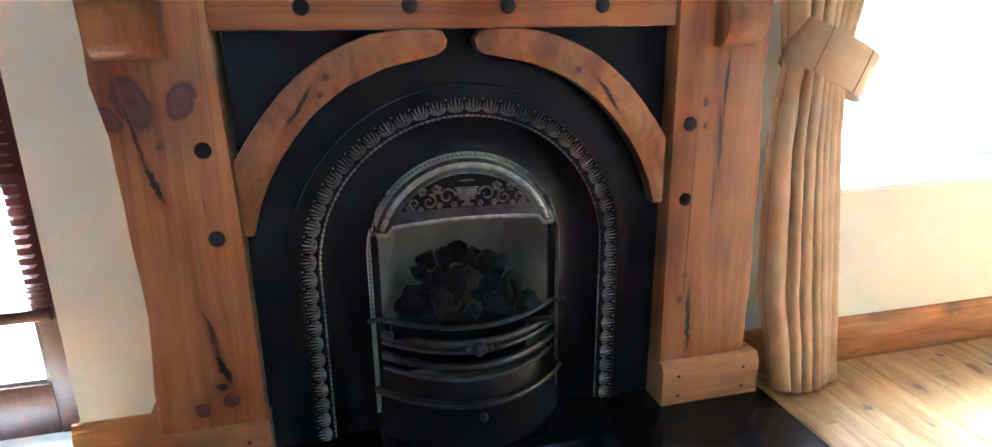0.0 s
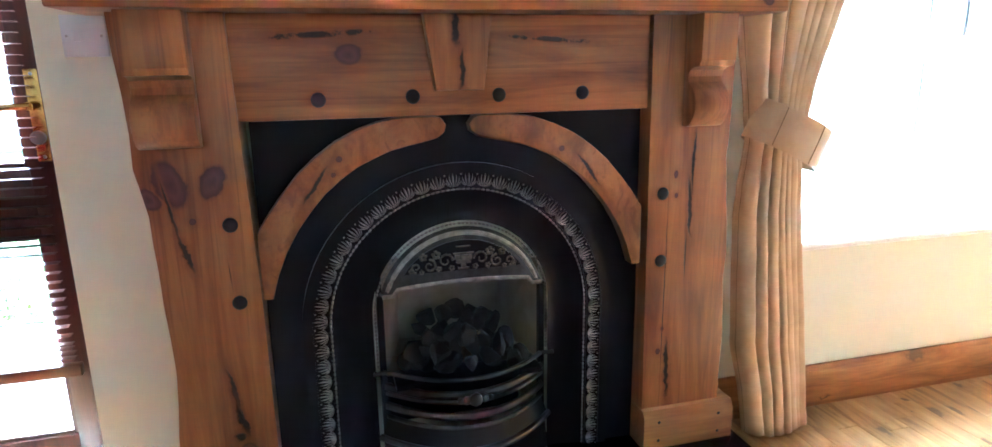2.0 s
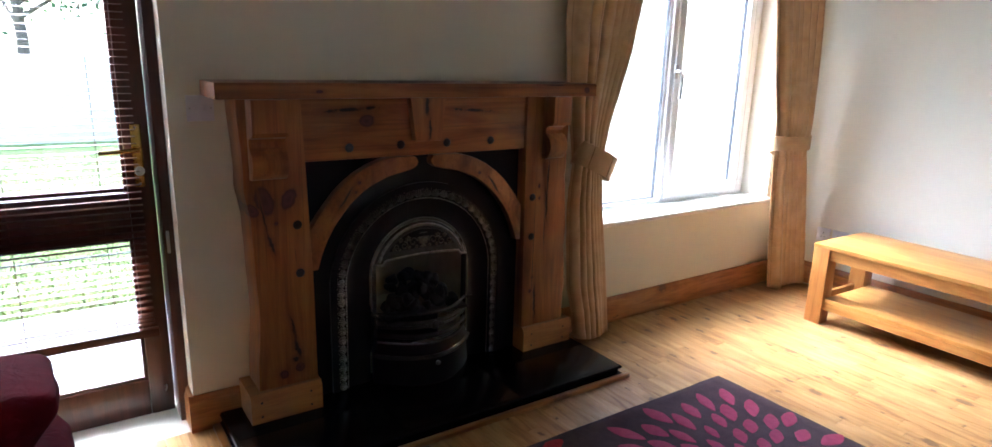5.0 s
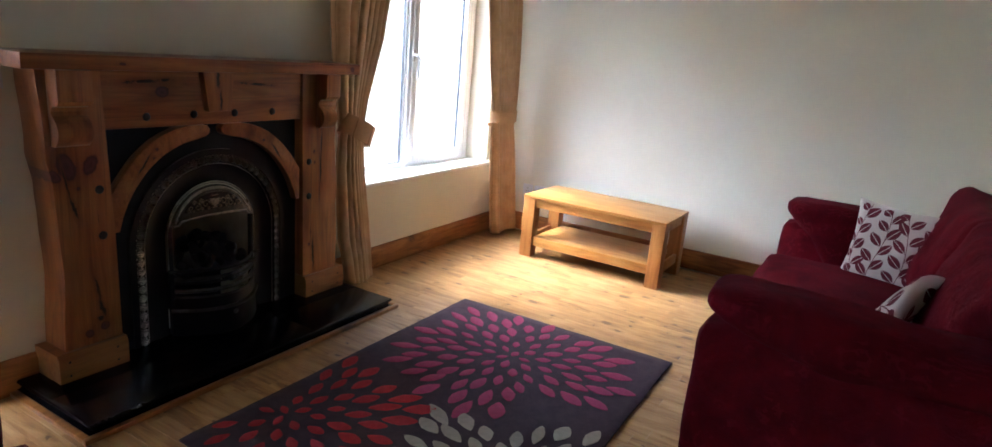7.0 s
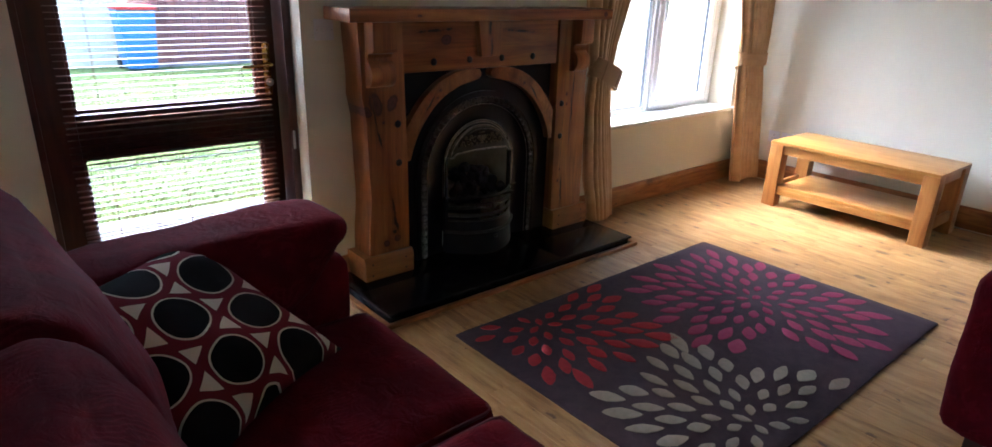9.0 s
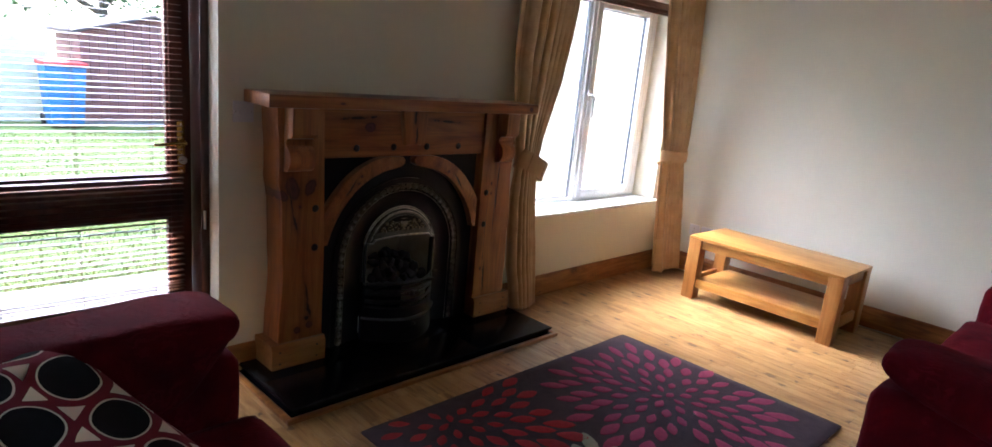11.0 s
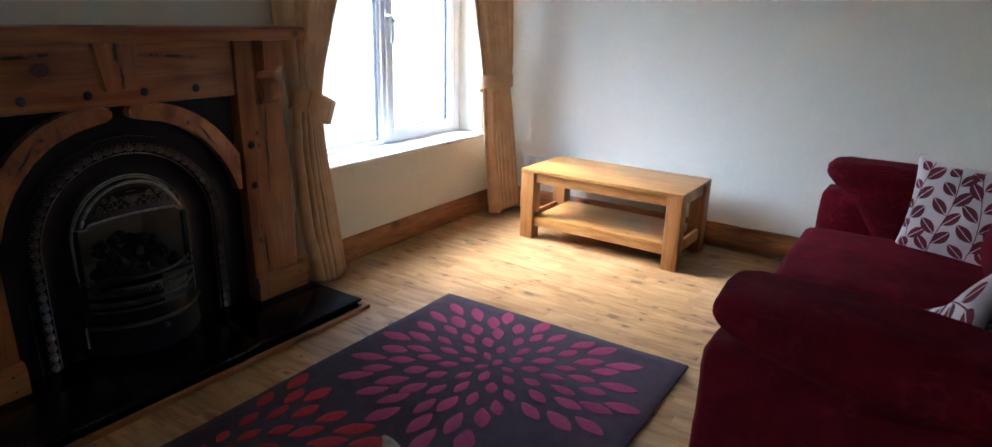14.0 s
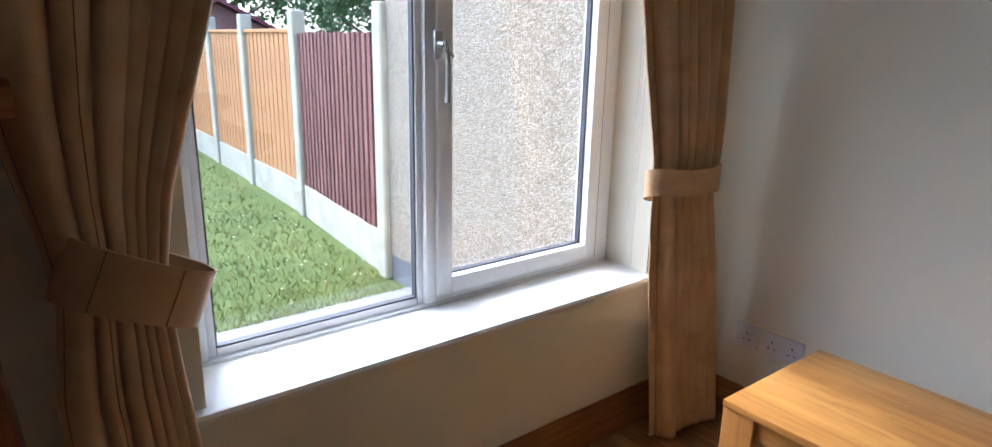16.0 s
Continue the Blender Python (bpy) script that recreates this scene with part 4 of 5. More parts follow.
    # throat sides
    for h in (-1, 1):
        side = box(IX + h * 0.209 - 0.008, IX + h * 0.209 + 0.008, 0.058, 0.08, foot, 0.55, 0.003)
        part("opening_edge", side, M_BLACKWOOD, f)
    # fire box
    fb = bmesh.new()
    o = [(-0.19, 0.075), (0.216, 0.075)]
    b_ = [(-0.13, 0.30), (0.16, 0.30)]
    lo = [fb.verts.new((x, y, 0.33)) for x, y in (o[0], b_[0], b_[1], o[1])]
    hi = [fb.verts.new((x, y + dy, 0.61)) for (x, y), dy in ((o[0], 0), (b_[0], -0.06), (b_[1], -0.06), (o[1], 0))]
    for i in range(3):
        fb.faces.new((lo[i], lo[i + 1], hi[i + 1], hi[i]))
    fb.faces.new(hi)
    fb.faces.new(lo)
    fbo = part("fire_box", fb, M_BRICK, f, "cream and soot-brown fire-clay lining", None)
    # grate
    def bow(z, y_out, dip=0.0, half=0.202, n=22, y_end=0.05):
        return [(IX + half * u, y_end - (y_end - y_out) * (1 - u * u), z - dip * (1 - u * u)) for u in np.linspace(-1, 1, n)]
    g = bmesh.new()
    tube(g, bow(0.352, -0.045, 0.0), 0.006, 8)
    gr = part("grate", g, M_IRON2, f, "bowed polished iron grate")
    for z, yo, r, fl in ((0.315, -0.05, 0.0085, 1.3), (0.296, -0.052, 0.006, 1), (0.262, -0.06, 0.0085, 1.3), (0.232, -0.062, 0.006, 1), (0.175, -0.078, 0.009, 1.0)):
        half = 0.225 if z < 0.2 else 0.205
        part("grate_bar", tube(bmesh.new(), bow(z, yo, 0.0, half), r, 8, flat=fl), M_IRON2, gr)
    apr = bmesh.new()
    for z0, z1, y0, y1 in ((0.235, 0.17, -0.058, -0.074), (0.165, 0.058, -0.072, -0.085)):
        a, b = bow(z0, y0, 0, 0.215 if z0 < 0.2 else 0.2), bow(z1, y1, 0, 0.225)
        VA, VB = [apr.verts.new(p) for p in a], [apr.verts.new(p) for p in b]
        for i in range(len(a) - 1):
            apr.faces.new((VA[i], VA[i + 1], VB[i + 1], VB[i]))
    part("ash_cover", apr, M_IRON, f, "black bowed ash cover", 60)
    boss = bmesh.new()
    for dx, rr in ((0, 0.017), (-0.022, 0.011), (0.022, 0.011), (-0.038, 0.008), (0.038, 0.008)):
        dome(boss, (IX + dx, -0.062 + abs(dx) * 0.1, 0.305), rr, 1, 0.8)
    part("grate_boss", boss, M_IRON2, gr)
    part("ash_knob", dome(bmesh.new(), (IX, -0.088, 0.148), 0.010, 1, 0.9), M_IRON2, f)
    for h in (-1, 1):
        part("grate_peg", tube(bmesh.new(), [(IX + h * 0.205, 0.045, 0.355), (IX + h * 0.235, 0.035, 0.358)], 0.006, 8), M_IRON2, gr)
    ledge = box(IX - 0.185, IX + 0.19, 0.0, 0.09, 0.322, 0.336, 0.002)
    part("coal_tray", ledge, M_IRON, f)
    return f


insert()


def coals():
    c = thing("coal_fire", (IX, 0.12, 0.336), label="heap of black coals in the iron grate, unlit", category="coal")
    rnd = random.Random(11)
    meshes = []
    for k in range(8):
        bm = bmesh.new()
        bmesh.ops.create_icosphere(bm, subdivisions=2, radius=1.0)
        axes = [Vector((rnd.gauss(0, 1), rnd.gauss(0, 1), rnd.gauss(0, 1))).normalized() for _ in range(9)]
        lim = [rnd.uniform(0.42, 0.8) for _ in axes]
        for v in bm.verts:
            for a, l in zip(axes, lim):
                d = v.co.dot(a)
                if d > l:
                    v.co -= a * (d - l)
            v.co *= 1 + 0.06 * noise.noise(v.co * 3 + Vector((k * 5, 0, 0)))
        meshes.append(mesh_from(bm, "coal", M_COAL_B if k == 7 else M_COAL, 25))
    for layer, (n, hx, z, ry) in enumerate(((17, 0.155, 0.020, 0.055), (14, 0.135, 0.052, 0.05), (11, 0.115, 0.083, 0.045), (6, 0.08, 0.108, 0.035))):
        for i in range(n):
            s = rnd.uniform(0.024, 0.037)
            o = new("coal", meshes[rnd.randrange(8)])
            o.parent = c
            x = -hx + 2 * hx * (i + 0.5) / n + rnd.uniform(-0.012, 0.012)
            y = rnd.uniform(-ry, ry) - 0.05 + 0.028 * layer
            o.matrix_basis = Matrix.LocRotScale((x, y, z + rnd.uniform(-0.006, 0.008)), Euler((rnd.uniform(0, 6), rnd.uniform(0, 6), rnd.uniform(0, 6))), (s * rnd.uniform(1.0, 1.3), s, s * rnd.uniform(0.75, 1)))
    return c


coals()


def hearth():
    h = thing("hearth", (0, 0, 0), label="raised polished black stone hearth with a pine edging strip", category="hearth")
    prof = [(0.0, 0.0), (0.0, 0.018), (0.014, 0.022), (0.014, 0.034), (0.004, 0.040), (0.0, 0.047), (0.004, 0.054), (0.012, 0.0555)]
    bm = bmesh.new()
    x0, x1, y0, y1 = -0.792, 0.792, -0.362, WALL - 0.002
    rows = []
    for d, z in prof:
        rows.append([bm.verts.new(p) for p in ((x0 + d, y1, z), (x0 + d, y0 + d, z), (x1 - d, y0 + d, z), (x1 - d, y1, z))])
    for a, b in zip(rows, rows[1:]):
        for i in range(3):
            bm.faces.new((a[i], a[i + 1], b[i + 1], b[i]))
    bm.faces.new(rows[0])
    part("edge_moulding", bm, M_GRANITE, h, smooth=30)
    # slabs with fine joints
    g = 0.001
    cuts = [(-0.78, -0.26), (-0.26, 0.24), (0.24, 0.78)]
    for i, (a, b) in enumerate(cuts):
        part("slab", box(a + g, b - g, y0 + 0.013, -0.10 - g, 0.02, 0.056, 0.0012), M_GRANITE, h)
        part("slab", box(a + g, b - g, -0.10 + g, y1 - 0.003 if i != 1 else 0.048, 0.02, 0.056, 0.0012), M_GRANITE, h)
    part("core", box(-0.775, 0.775, y0 + 0.02, y1 - 0.004, 0.004, 0.0545), M_GRANITE, h, smooth=None)
    for nm, a in (("front", (-0.82, 0.82, -0.386, -0.3635)), ("side", (-0.82, -0.7935, -0.3635, 0.12)), ("side", (0.7935, 0.82, -0.3635, 0.12))):
        part("edging_strip", box(a[0], a[1], a[2], a[3], 0.0, 0.02, 0.004), M_SKIRT, h, "pine edging strip")
    return h


hearth()


# ---- curtains ----
def curtain(name, left, right, folds, amp, label, seed, seams, skew=0.0):
    """left, right: (height, x) down the two edges; amp: (height, depth of the folds)."""
    c = thing(name, (0, 0, 0), label=label, category="curtain", group="pair of tied-back curtains")
    bm = bmesh.new()
    nz, nu = 80, 150
    hs = np.linspace(2.3, 0.02, nz)

    def at(rows, z):
        return float(np.interp(z, [r[0] for r in rows][::-1], [r[1] for r in rows][::-1]))
    grid = []
    for z in hs:
        a, b, d = at(left, z), at(right, z), at(amp, z)
        row = []
        for i in range(nu + 1):
            u = i / nu
            uu = u + 0.04 * math.sin(6.3 * u + 0.35 * z + seed) + 0.02 * math.sin(13 * u + seed * 2)
            uu = uu ** 1.5 if uu > 0 else 0.0
            ph = 2 * math.pi * folds * uu + 0.3 * math.sin(0.9 * z + 4 * u + seed)
            k = 0.65 + 0.5 * noise.noise(Vector((u * 5, z * 0.8, seed * 3)))
            sn = math.sin(ph)
            y = 0.055 - skew * u - 0.045 * max(0.0, 1 - z / 0.85) + d * k * (math.copysign(abs(sn) ** 0.7, sn) + 0.18 * math.sin(2.1 * ph + seed + 0.4 * z))
            x = a + (b - a) * u + d * 0.45 * math.cos(ph)
            y += 0.004 * noise.noise(Vector((x * 9, z * 7, seed))) + 0.006 * noise.noise(Vector((x * 4, z * 2, seed + 5)))
            pinch = math.exp(-((z - 0.80) / 0.10) ** 2)
            y += 0.006 * pinch * noise.noise(Vector((x * 22, z * 30, seed + 2)))
            y += 0.0016 * noise.noise(Vector((x * 16, z * 34, seed + 9)))
            z2 = z + (0.008 * math.sin(7 * u + seed) if z < 0.05 else 0)
            row.append(bm.verts.new((x, y, z2)))
        grid.append(row)
    for a, b in zip(grid, grid[1:]):
        for i in range(nu):
            bm.faces.new((a[i], a[i + 1], b[i + 1], b[i]))
    grid_co = [[tuple(v.co) for v in row] for row in grid]
    o = part("drape", bm, M_CURTAIN, c, "heavy gold fabric in deep folds", 180)
    for us in seams:
        col = [grid_co[r][int(us * nu)] for r in range(0, nz)]
        part("stitched_seam", tube(bmesh.new(), [(x, y - 0.004, z) for x, y, z in col], 0.0011, 4), M_SEAM, o)
    s = o.modifiers.new("thick", "SOLIDIFY")
    s.thickness, s.offset = 0.004, 0
    return c


def band(parent, pts, w, slant, material):
    """A stiff strip round the gathered cloth: closed loop of (x, y, z), w high, slant: lean of its face."""
    bm = bmesh.new()
    n = len(pts)
    rings = []
    for (x, y, z, ux, uy, uz) in pts:
        p, u = Vector((x, y, z)), Vector((ux, uy, uz)).normalized()
        out = Vector((x - slant[0], y - slant[1], 0)).normalized()
        rings.append([bm.verts.new(q) for q in (p + u * w / 2, p + u * w / 2 + out * 0.004, p - u * w / 2 + out * 0.004, p - u * w / 2)])
    for i in range(n):
        a, b = rings[i], rings[(i + 1) % n]
        for k in range(4):
            bm.faces.new((a[k], b[k], b[(k + 1) % 4], a[(k + 1) % 4]))
    return part("tieback", bm, material, parent, "stitched gold tieback band", 50)


CUR_L = "floor-length gold silk curtain tied back beside the fireplace"
cl = curtain("curtain", [(2.3, 0.715), (1.5, 0.72), (1.2, 0.745), (1.0, 0.785), (0.88, 0.80), (0.7, 0.775), (0.3, 0.785), (0.17, 0.815), (0.02, 0.835)],
             [(2.3, 1.27), (1.8, 1.20), (1.4, 1.11), (1.05, 1.00), (0.88, 0.975), (0.6, 0.995), (0.02, 1.045)],
             7, [(2.3, 0.034), (1.2, 0.028), (0.88, 0.016), (0.5, 0.024), (0.02, 0.03)], CUR_L, 1.0, (0.12, 0.42))
cr = curtain("curtain", [(2.3, 2.10), (1.8, 2.16), (1.3, 2.27), (1.0, 2.345), (0.88, 2.36), (0.6, 2.36), (0.02, 2.40)],
             [(2.3, 2.50), (1.8, 2.55), (1.4, 2.60), (1.0, 2.625), (0.88, 2.61), (0.5, 2.66), (0.02, 2.70)],
             6, [(2.3, 0.034), (1.2, 0.028), (0.88, 0.016), (0.5, 0.022), (0.02, 0.03)], "floor-length gold silk curtain tied back in the corner of the room", 3.0, (0.2,), 0.05)
pl = []
for k in range(40):
    a = 2 * math.pi * k / 40
    cx, rx = 0.925, 0.112
    x = cx + rx * math.cos(a)
    y = 0.05 + 0.058 * math.sin(a)
    pl.append((x, y, 0.900 - 0.48 * (x - cx), 0.42, 0, 1))
tb = band(cl, pl, 0.11, (0.925, 0.05), M_TIE)
for cx in (0.86, 0.975):
    st = bmesh.new()
    zc = 0.900 - 0.48 * (cx - 0.925)
    yc = 0.05 - 0.058 * math.sqrt(max(0.0, 1 - ((cx - 0.925) / 0.112) ** 2)) - 0.006
    tube(st, [(cx + 0.021, yc, zc + 0.049), (cx, yc - 0.001, zc), (cx - 0.021, yc, zc - 0.049)], 0.0013, 5)
    part("stitched_seam", st, M_SEAM, tb)
pr = []
for k in range(40):
    a = 2 * math.pi * k / 40
    cx, rx = 2.49, 0.14
    x = cx + rx * math.cos(a)
    pr.append((x, 0.055 - 0.05 * (x - 2.36) / 0.27 + 0.058 * math.sin(a), 0.895 + 0.10 * (x - cx) ** 2 * 10 - 0.02 * math.sin(a), 0, 0, 1))
band(cr, pr, 0.085, (2.49, 0.03), M_TIE)
tr = tagged(structure("trim", tube(bmesh.new(), [(0.72, 0.055, 2.315), (2.74, 0.055, 2.315)], 0.014, 12), M_PLAINP, "curtain pole under the ceiling"))


# ---- coffee table ----
def coffee_table():
    t = thing("coffee_table", (2.402, -0.902, 0), -1.0, label="light oak coffee table with a lower shelf against the wall", category="table")
    W, D, H = 0.249, 0.511, 0.443
    part("tabletop", box(-W, W, -D, D, H - 0.020, H, 0.003), M_TABLE, t)
    for a, b in ((-1, -1), (-1, 1), (1, -1), (1, 1)):
        x, y = a * (W - 0.045), b * (D - 0.045)
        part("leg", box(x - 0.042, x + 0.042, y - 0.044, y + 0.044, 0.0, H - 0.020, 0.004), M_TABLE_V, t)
    for s in (-1, 1):
        part("apron", box(s * (W - 0.028) - 0.01, s * (W - 0.028) + 0.01, -D + 0.0895, D - 0.0895, H - 0.082, H - 0.0205, 0.002), M_TABLE, t)
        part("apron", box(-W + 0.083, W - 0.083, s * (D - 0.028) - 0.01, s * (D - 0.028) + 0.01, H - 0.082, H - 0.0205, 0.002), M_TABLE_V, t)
    part("shelf", box(-W + 0.018, W - 0.018, -D + 0.0895, D - 0.0895, 0.125, 0.148, 0.003), M_TABLE, t)
    for s in (-1, 1):
        part("shelf_rail", box(s * (W - 0.028) - 0.01, s * (W - 0.028) + 0.01, -D + 0.0895, D - 0.0895, 0.085, 0.1245, 0.002), M_TABLE, t)
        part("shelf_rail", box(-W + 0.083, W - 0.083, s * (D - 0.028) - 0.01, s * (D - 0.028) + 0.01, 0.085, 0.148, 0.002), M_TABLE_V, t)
    return t


coffee_table()


def socket(y, z, double):
    s = thing("wall_socket", (EAST, y, z), label="white plastic double wall socket behind the coffee table" if double else "white plastic wall outlet by the curtain", category="socket")
    w = 0.073 if double else 0.043
    part("plate", box(-0.009, 0.0, -w, w, -0.043, 0.043, 0.003), M_PLASTIC, s)
    for c in ((-0.036, 0.036) if double else (0,)):
        for dy, dz, a, b in ((0, 0.012, 0.002, 0.005), (-0.011, -0.012, 0.004, 0.002), (0.011, -0.012, 0.004, 0.002)):
            part("slot", box(-0.0096, -0.0088, c + dy - a, c + dy + a, dz - b, dz + b), M_SLOT, s, smooth=None)
        if double:
            part("rocker", box(-0.012, -0.009, c - 0.005, c + 0.005, 0.022, 0.036, 0.001), M_PLASTIC, s)
    return s


socket(-0.222, 0.338, True)
socket(-0.092, 0.338, False)

vent = thing("wall_vent", (1.072, WALL, 0.275), label="small round white slotted vent low on the cream wall", category="vent")
part("rim", tube(bmesh.new(), [(0.036 * math.cos(a), -0.002, 0.036 * math.sin(a)) for a in np.linspace(0, 2 * math.pi, 28, endpoint=False)], 0.0035, 8, closed=True), M_PLASTIC, vent)
part("backing", tube(bmesh.new(), [(0, -0.0005, 0), (0, -0.0015, 0)], 0.035, 24), M_SLOT, vent)
for k in range(-3, 4):
    w_ = math.sqrt(0.034 ** 2 - (k * 0.009) ** 2)
    part("slat", box(-w_, w_, -0.004, -0.0016, k * 0.009 - 0.0022, k * 0.009 + 0.0022, 0.0008, 1), M_PLASTIC, vent)


# ---- sofas ----
def sofa(name, m, label, width, seats, group="pair of matching sofas"):
    s = new(name)
    s.matrix_world = m
    tagged(s, label, "sofa", group)
    h = width / 2
    arm = 0.24
    D0, D1 = -0.48, 0.44
    part("base", soft_box(width - 0.1, 0.88, 0.26, 0.03, wrinkle=0.004, cuts=8, at=(0, 0.0, 0.22)), M_SOFA, s, smooth=180)
    for k in (-1, 1):
        x = k * (h - arm / 2)
        part("arm", soft_box(arm - 0.03, 0.99, 0.55, 0.05, (0.01, 0.015, 0), 0.006, 12, 3 + k, (x, -0.03, 0.355)), M_SOFA, s, smooth=180)
        a = soft_box(arm + 0.03, 0.99, 0.14, 0.048, (0.008, 0.008, 0.012), 0.013, 16, 8 + k, (x, -0.05, 0.648))
        for v in a.verts:
            q = min(1.0, max(0.0, (0.45 - v.co.y) / 0.34))
            v.co.z = 0.722 - (0.722 - v.co.z) * (0.50 + 0.50 * q ** 0.8)
            lump = min(1.0, max(0.0, (v.co.y + 0.25) / 0.50))
            v.co.z += 0.034 * lump * lump * (3 - 2 * lump) * min(1.0, max(0.0, (v.co.z - 0.58) / 0.08))
            if v.co.y > 0.38:
                v.co.y += 0.008
            v.co.z += 0.03 * max(0.0, -v.co.y)
            inner = min(1.0, max(0.0, -k * (v.co.x - x) / 0.13))
            if v.co.z < 0.66:
                v.co.z -= 0.23 * inner ** 1.5 * min(1.0, (0.66 - v.co.z) / 0.05)
        part("arm_pad", a, M_SOFA, s, "padded overstuffed arm top", 180)
    part("back_frame", soft_box(width - 0.08, 0.17, 0.62, 0.06, (0, 0.01, 0.01), 0.006, 10, 2, (0, -0.455, 0.50)), M_SOFA, s, smooth=180)
    w = (width - 2 * arm) / seats
    for i in range(seats):
        x = -h + arm + w * (i + 0.5)
        sc = part("seat_cushion", soft_box(w - 0.006, 0.72, 0.17, 0.045, (0.0, 0.012, 0.022), 0.006, 14, i, (x, 0.142, 0.375)), M_SOFA, s, smooth=180)
        z, r = 0.443, 0.02
        loop = [(x - w / 2 + 0.02, 0.483, z), (x + w / 2 - 0.02, 0.483, z), (x + w / 2 - 0.012, 0.463, z), (x + w / 2 - 0.012, -0.18, z), (x - w / 2 + 0.012, -0.18, z), (x - w / 2 + 0.012, 0.463, z)]
        part("piping", tube(bmesh.new(), loop, 0.005, 6, closed=True), M_PIPE, sc)
        b = soft_box(w + 0.01, 0.20, 0.50, 0.065, (0.01, 0.045, 0.015), 0.014, 16, 5 + i, (0, 0, 0), 6.0)
        for v in b.verts:
            y, zz = v.co.y, v.co.z
            lean = -0.32
            v.co.y = y * math.cos(lean) + zz * math.sin(lean) - 0.30
            v.co.z = -y * math.sin(lean) * 1 + zz * math.cos(lean) + 0.68
            side = (-1 if i == 0 else 1) * v.co.x / (w / 2)
            top = min(1.0, max(0.0, (v.co.z - 0.72) / 0.13))
            v.co.z += 0.022 * top * abs(v.co.x / (w / 2)) ** 6
            if side > 0:
                v.co.x += (-1 if i == 0 else 1) * 0.21 * top * side ** 2
            v.co.x += x
        part("back_cushion", b, M_SOFA, s, "sagging overstuffed back cushion", 180)
    for a in (-1, 1):
        for b_ in (-0.40, 0.36):
            ft = bmesh.new()
            prism(ft, [(-0.025, -0.025), (0.025, -0.025), (0.025, 0.025), (-0.025, 0.025)], "z", 0.0, 0.10, 0.003)
            for v in ft.verts:
                v.co.x += a * (h - 0.08)
                v.co.y += b_
            part("foot", ft, M_FOOT, s)
    return s


sofa("sofa", pose(1.175, -2.545, 0), "burgundy chenille two-seater sofa with scatter cushions against the wall", 2.05, 2)
sofa("sofa", pose(-1.70, -1.54, 0, 0, 0, -90), "burgundy chenille sofa with a patterned cushion beside the garden door", 1.72, 2)


def pillow(name, m, size, material, label, thick=0.13, seed=0, crush=0.0, leafy=False):
    s = size / 2

    def skin(u, w, side, lift=0.0):
        """A point of the cushion's face: u, w from -1 to 1, side 1 or -1."""
        k = max(0.0, (1 - u ** 4) * (1 - w ** 4))
        t = thick / 2 * k ** 0.6 + lift
        pin = 1 - 0.10 * (1 - abs(u) ** 2) * abs(w) ** 3
        pin2 = 1 - 0.10 * (1 - abs(w) ** 2) * abs(u) ** 3
        nz = 0.012 * noise.noise(Vector((u * 2 + seed, w * 2, seed))) * k
        return Vector((s * u * pin2, side * t + nz + crush * math.sin(2.2 * u + 1.0) * (w + 0.3), s * w * pin))
    n = 26
    out = bmesh.new()
    grid = {1: {}, -1: {}}
    for side in (1, -1):
        for i in range(n + 1):
            for j in range(n + 1):
                edge = i in (0, n) or j in (0, n)
                grid[side][i, j] = grid[1][i, j] if edge and side == -1 else out.verts.new(skin(2 * i / n - 1, 2 * j / n - 1, side))
        for i in range(n):
            for j in range(n):
                g = grid[side]
                out.faces.new((g[i, j], g[i + 1, j], g[i + 1, j + 1], g[i, j + 1]))
    o = part(name, out, material, None, label, 180)
    o.matrix_world = m
    tagged(o, category="cushion")
    if leafy:
        rnd = random.Random(seed)
        pr = bmesh.new()

        def strip(a, b, side):
            """A ribbon of cloth print between two rows of (u, w)."""
            va = [pr.verts.new(skin(*p, side, 0.0012)) for p in a]
            vb = [pr.verts.new(skin(*p, side, 0.0012)) for p in b]
            for q in range(len(a) - 1):
                pr.faces.new((va[q], va[q + 1], vb[q + 1], vb[q]))
        for side in (1, -1):
            for line in range(4):
                base, turn = -0.74 + 0.49 * line, rnd.uniform(0, 6)
                sway = [(base + 0.10 * math.sin(2.4 * w + turn), w) for w in np.linspace(-0.94, 0.94, 30)]
                strip([(u - 0.008, w) for u, w in sway], [(u + 0.008, w) for u, w in sway], side)
                for q in range(9):
                    u0, w0 = sway[2 + 3 * q]
                    h = 1 if q % 2 else -1
                    a = math.pi / 2 - h * rnd.uniform(0.55, 0.95)
                    L, W = rnd.uniform(0.34, 0.44), rnd.uniform(0.085, 0.105)
                    if abs(u0 + L * math.cos(a)) > 0.95 or w0 + L * math.sin(a) > 0.96:
                        L *= 0.6
                    ca, sa = math.cos(a), math.sin(a)

                    def at_(x, y):
                        return (max(-0.97, min(0.97, u0 + x * ca - y * sa)), max(-0.97, min(0.97, w0 + x * sa + y * ca)))
                    xs = np.linspace(0.10, 1.0, 9)
                    for half in (1, -1):
                        strip([at_(x * L, half * 0.007) for x in xs], [at_(x * L, half * (0.007 + W * math.sin(math.pi * (x - 0.10) / 0.9) ** 0.8)) for x in xs], side)
                    strip([at_(x * L, -0.004) for x in (0, 0.12)], [at_(x * L, 0.004) for x in (0, 0.12)], side)
        tagged(part("leaf_print", pr, M_LEAFRED, o, "dark red printed leaves with pale veins", 180), kind="stuff")
    return o


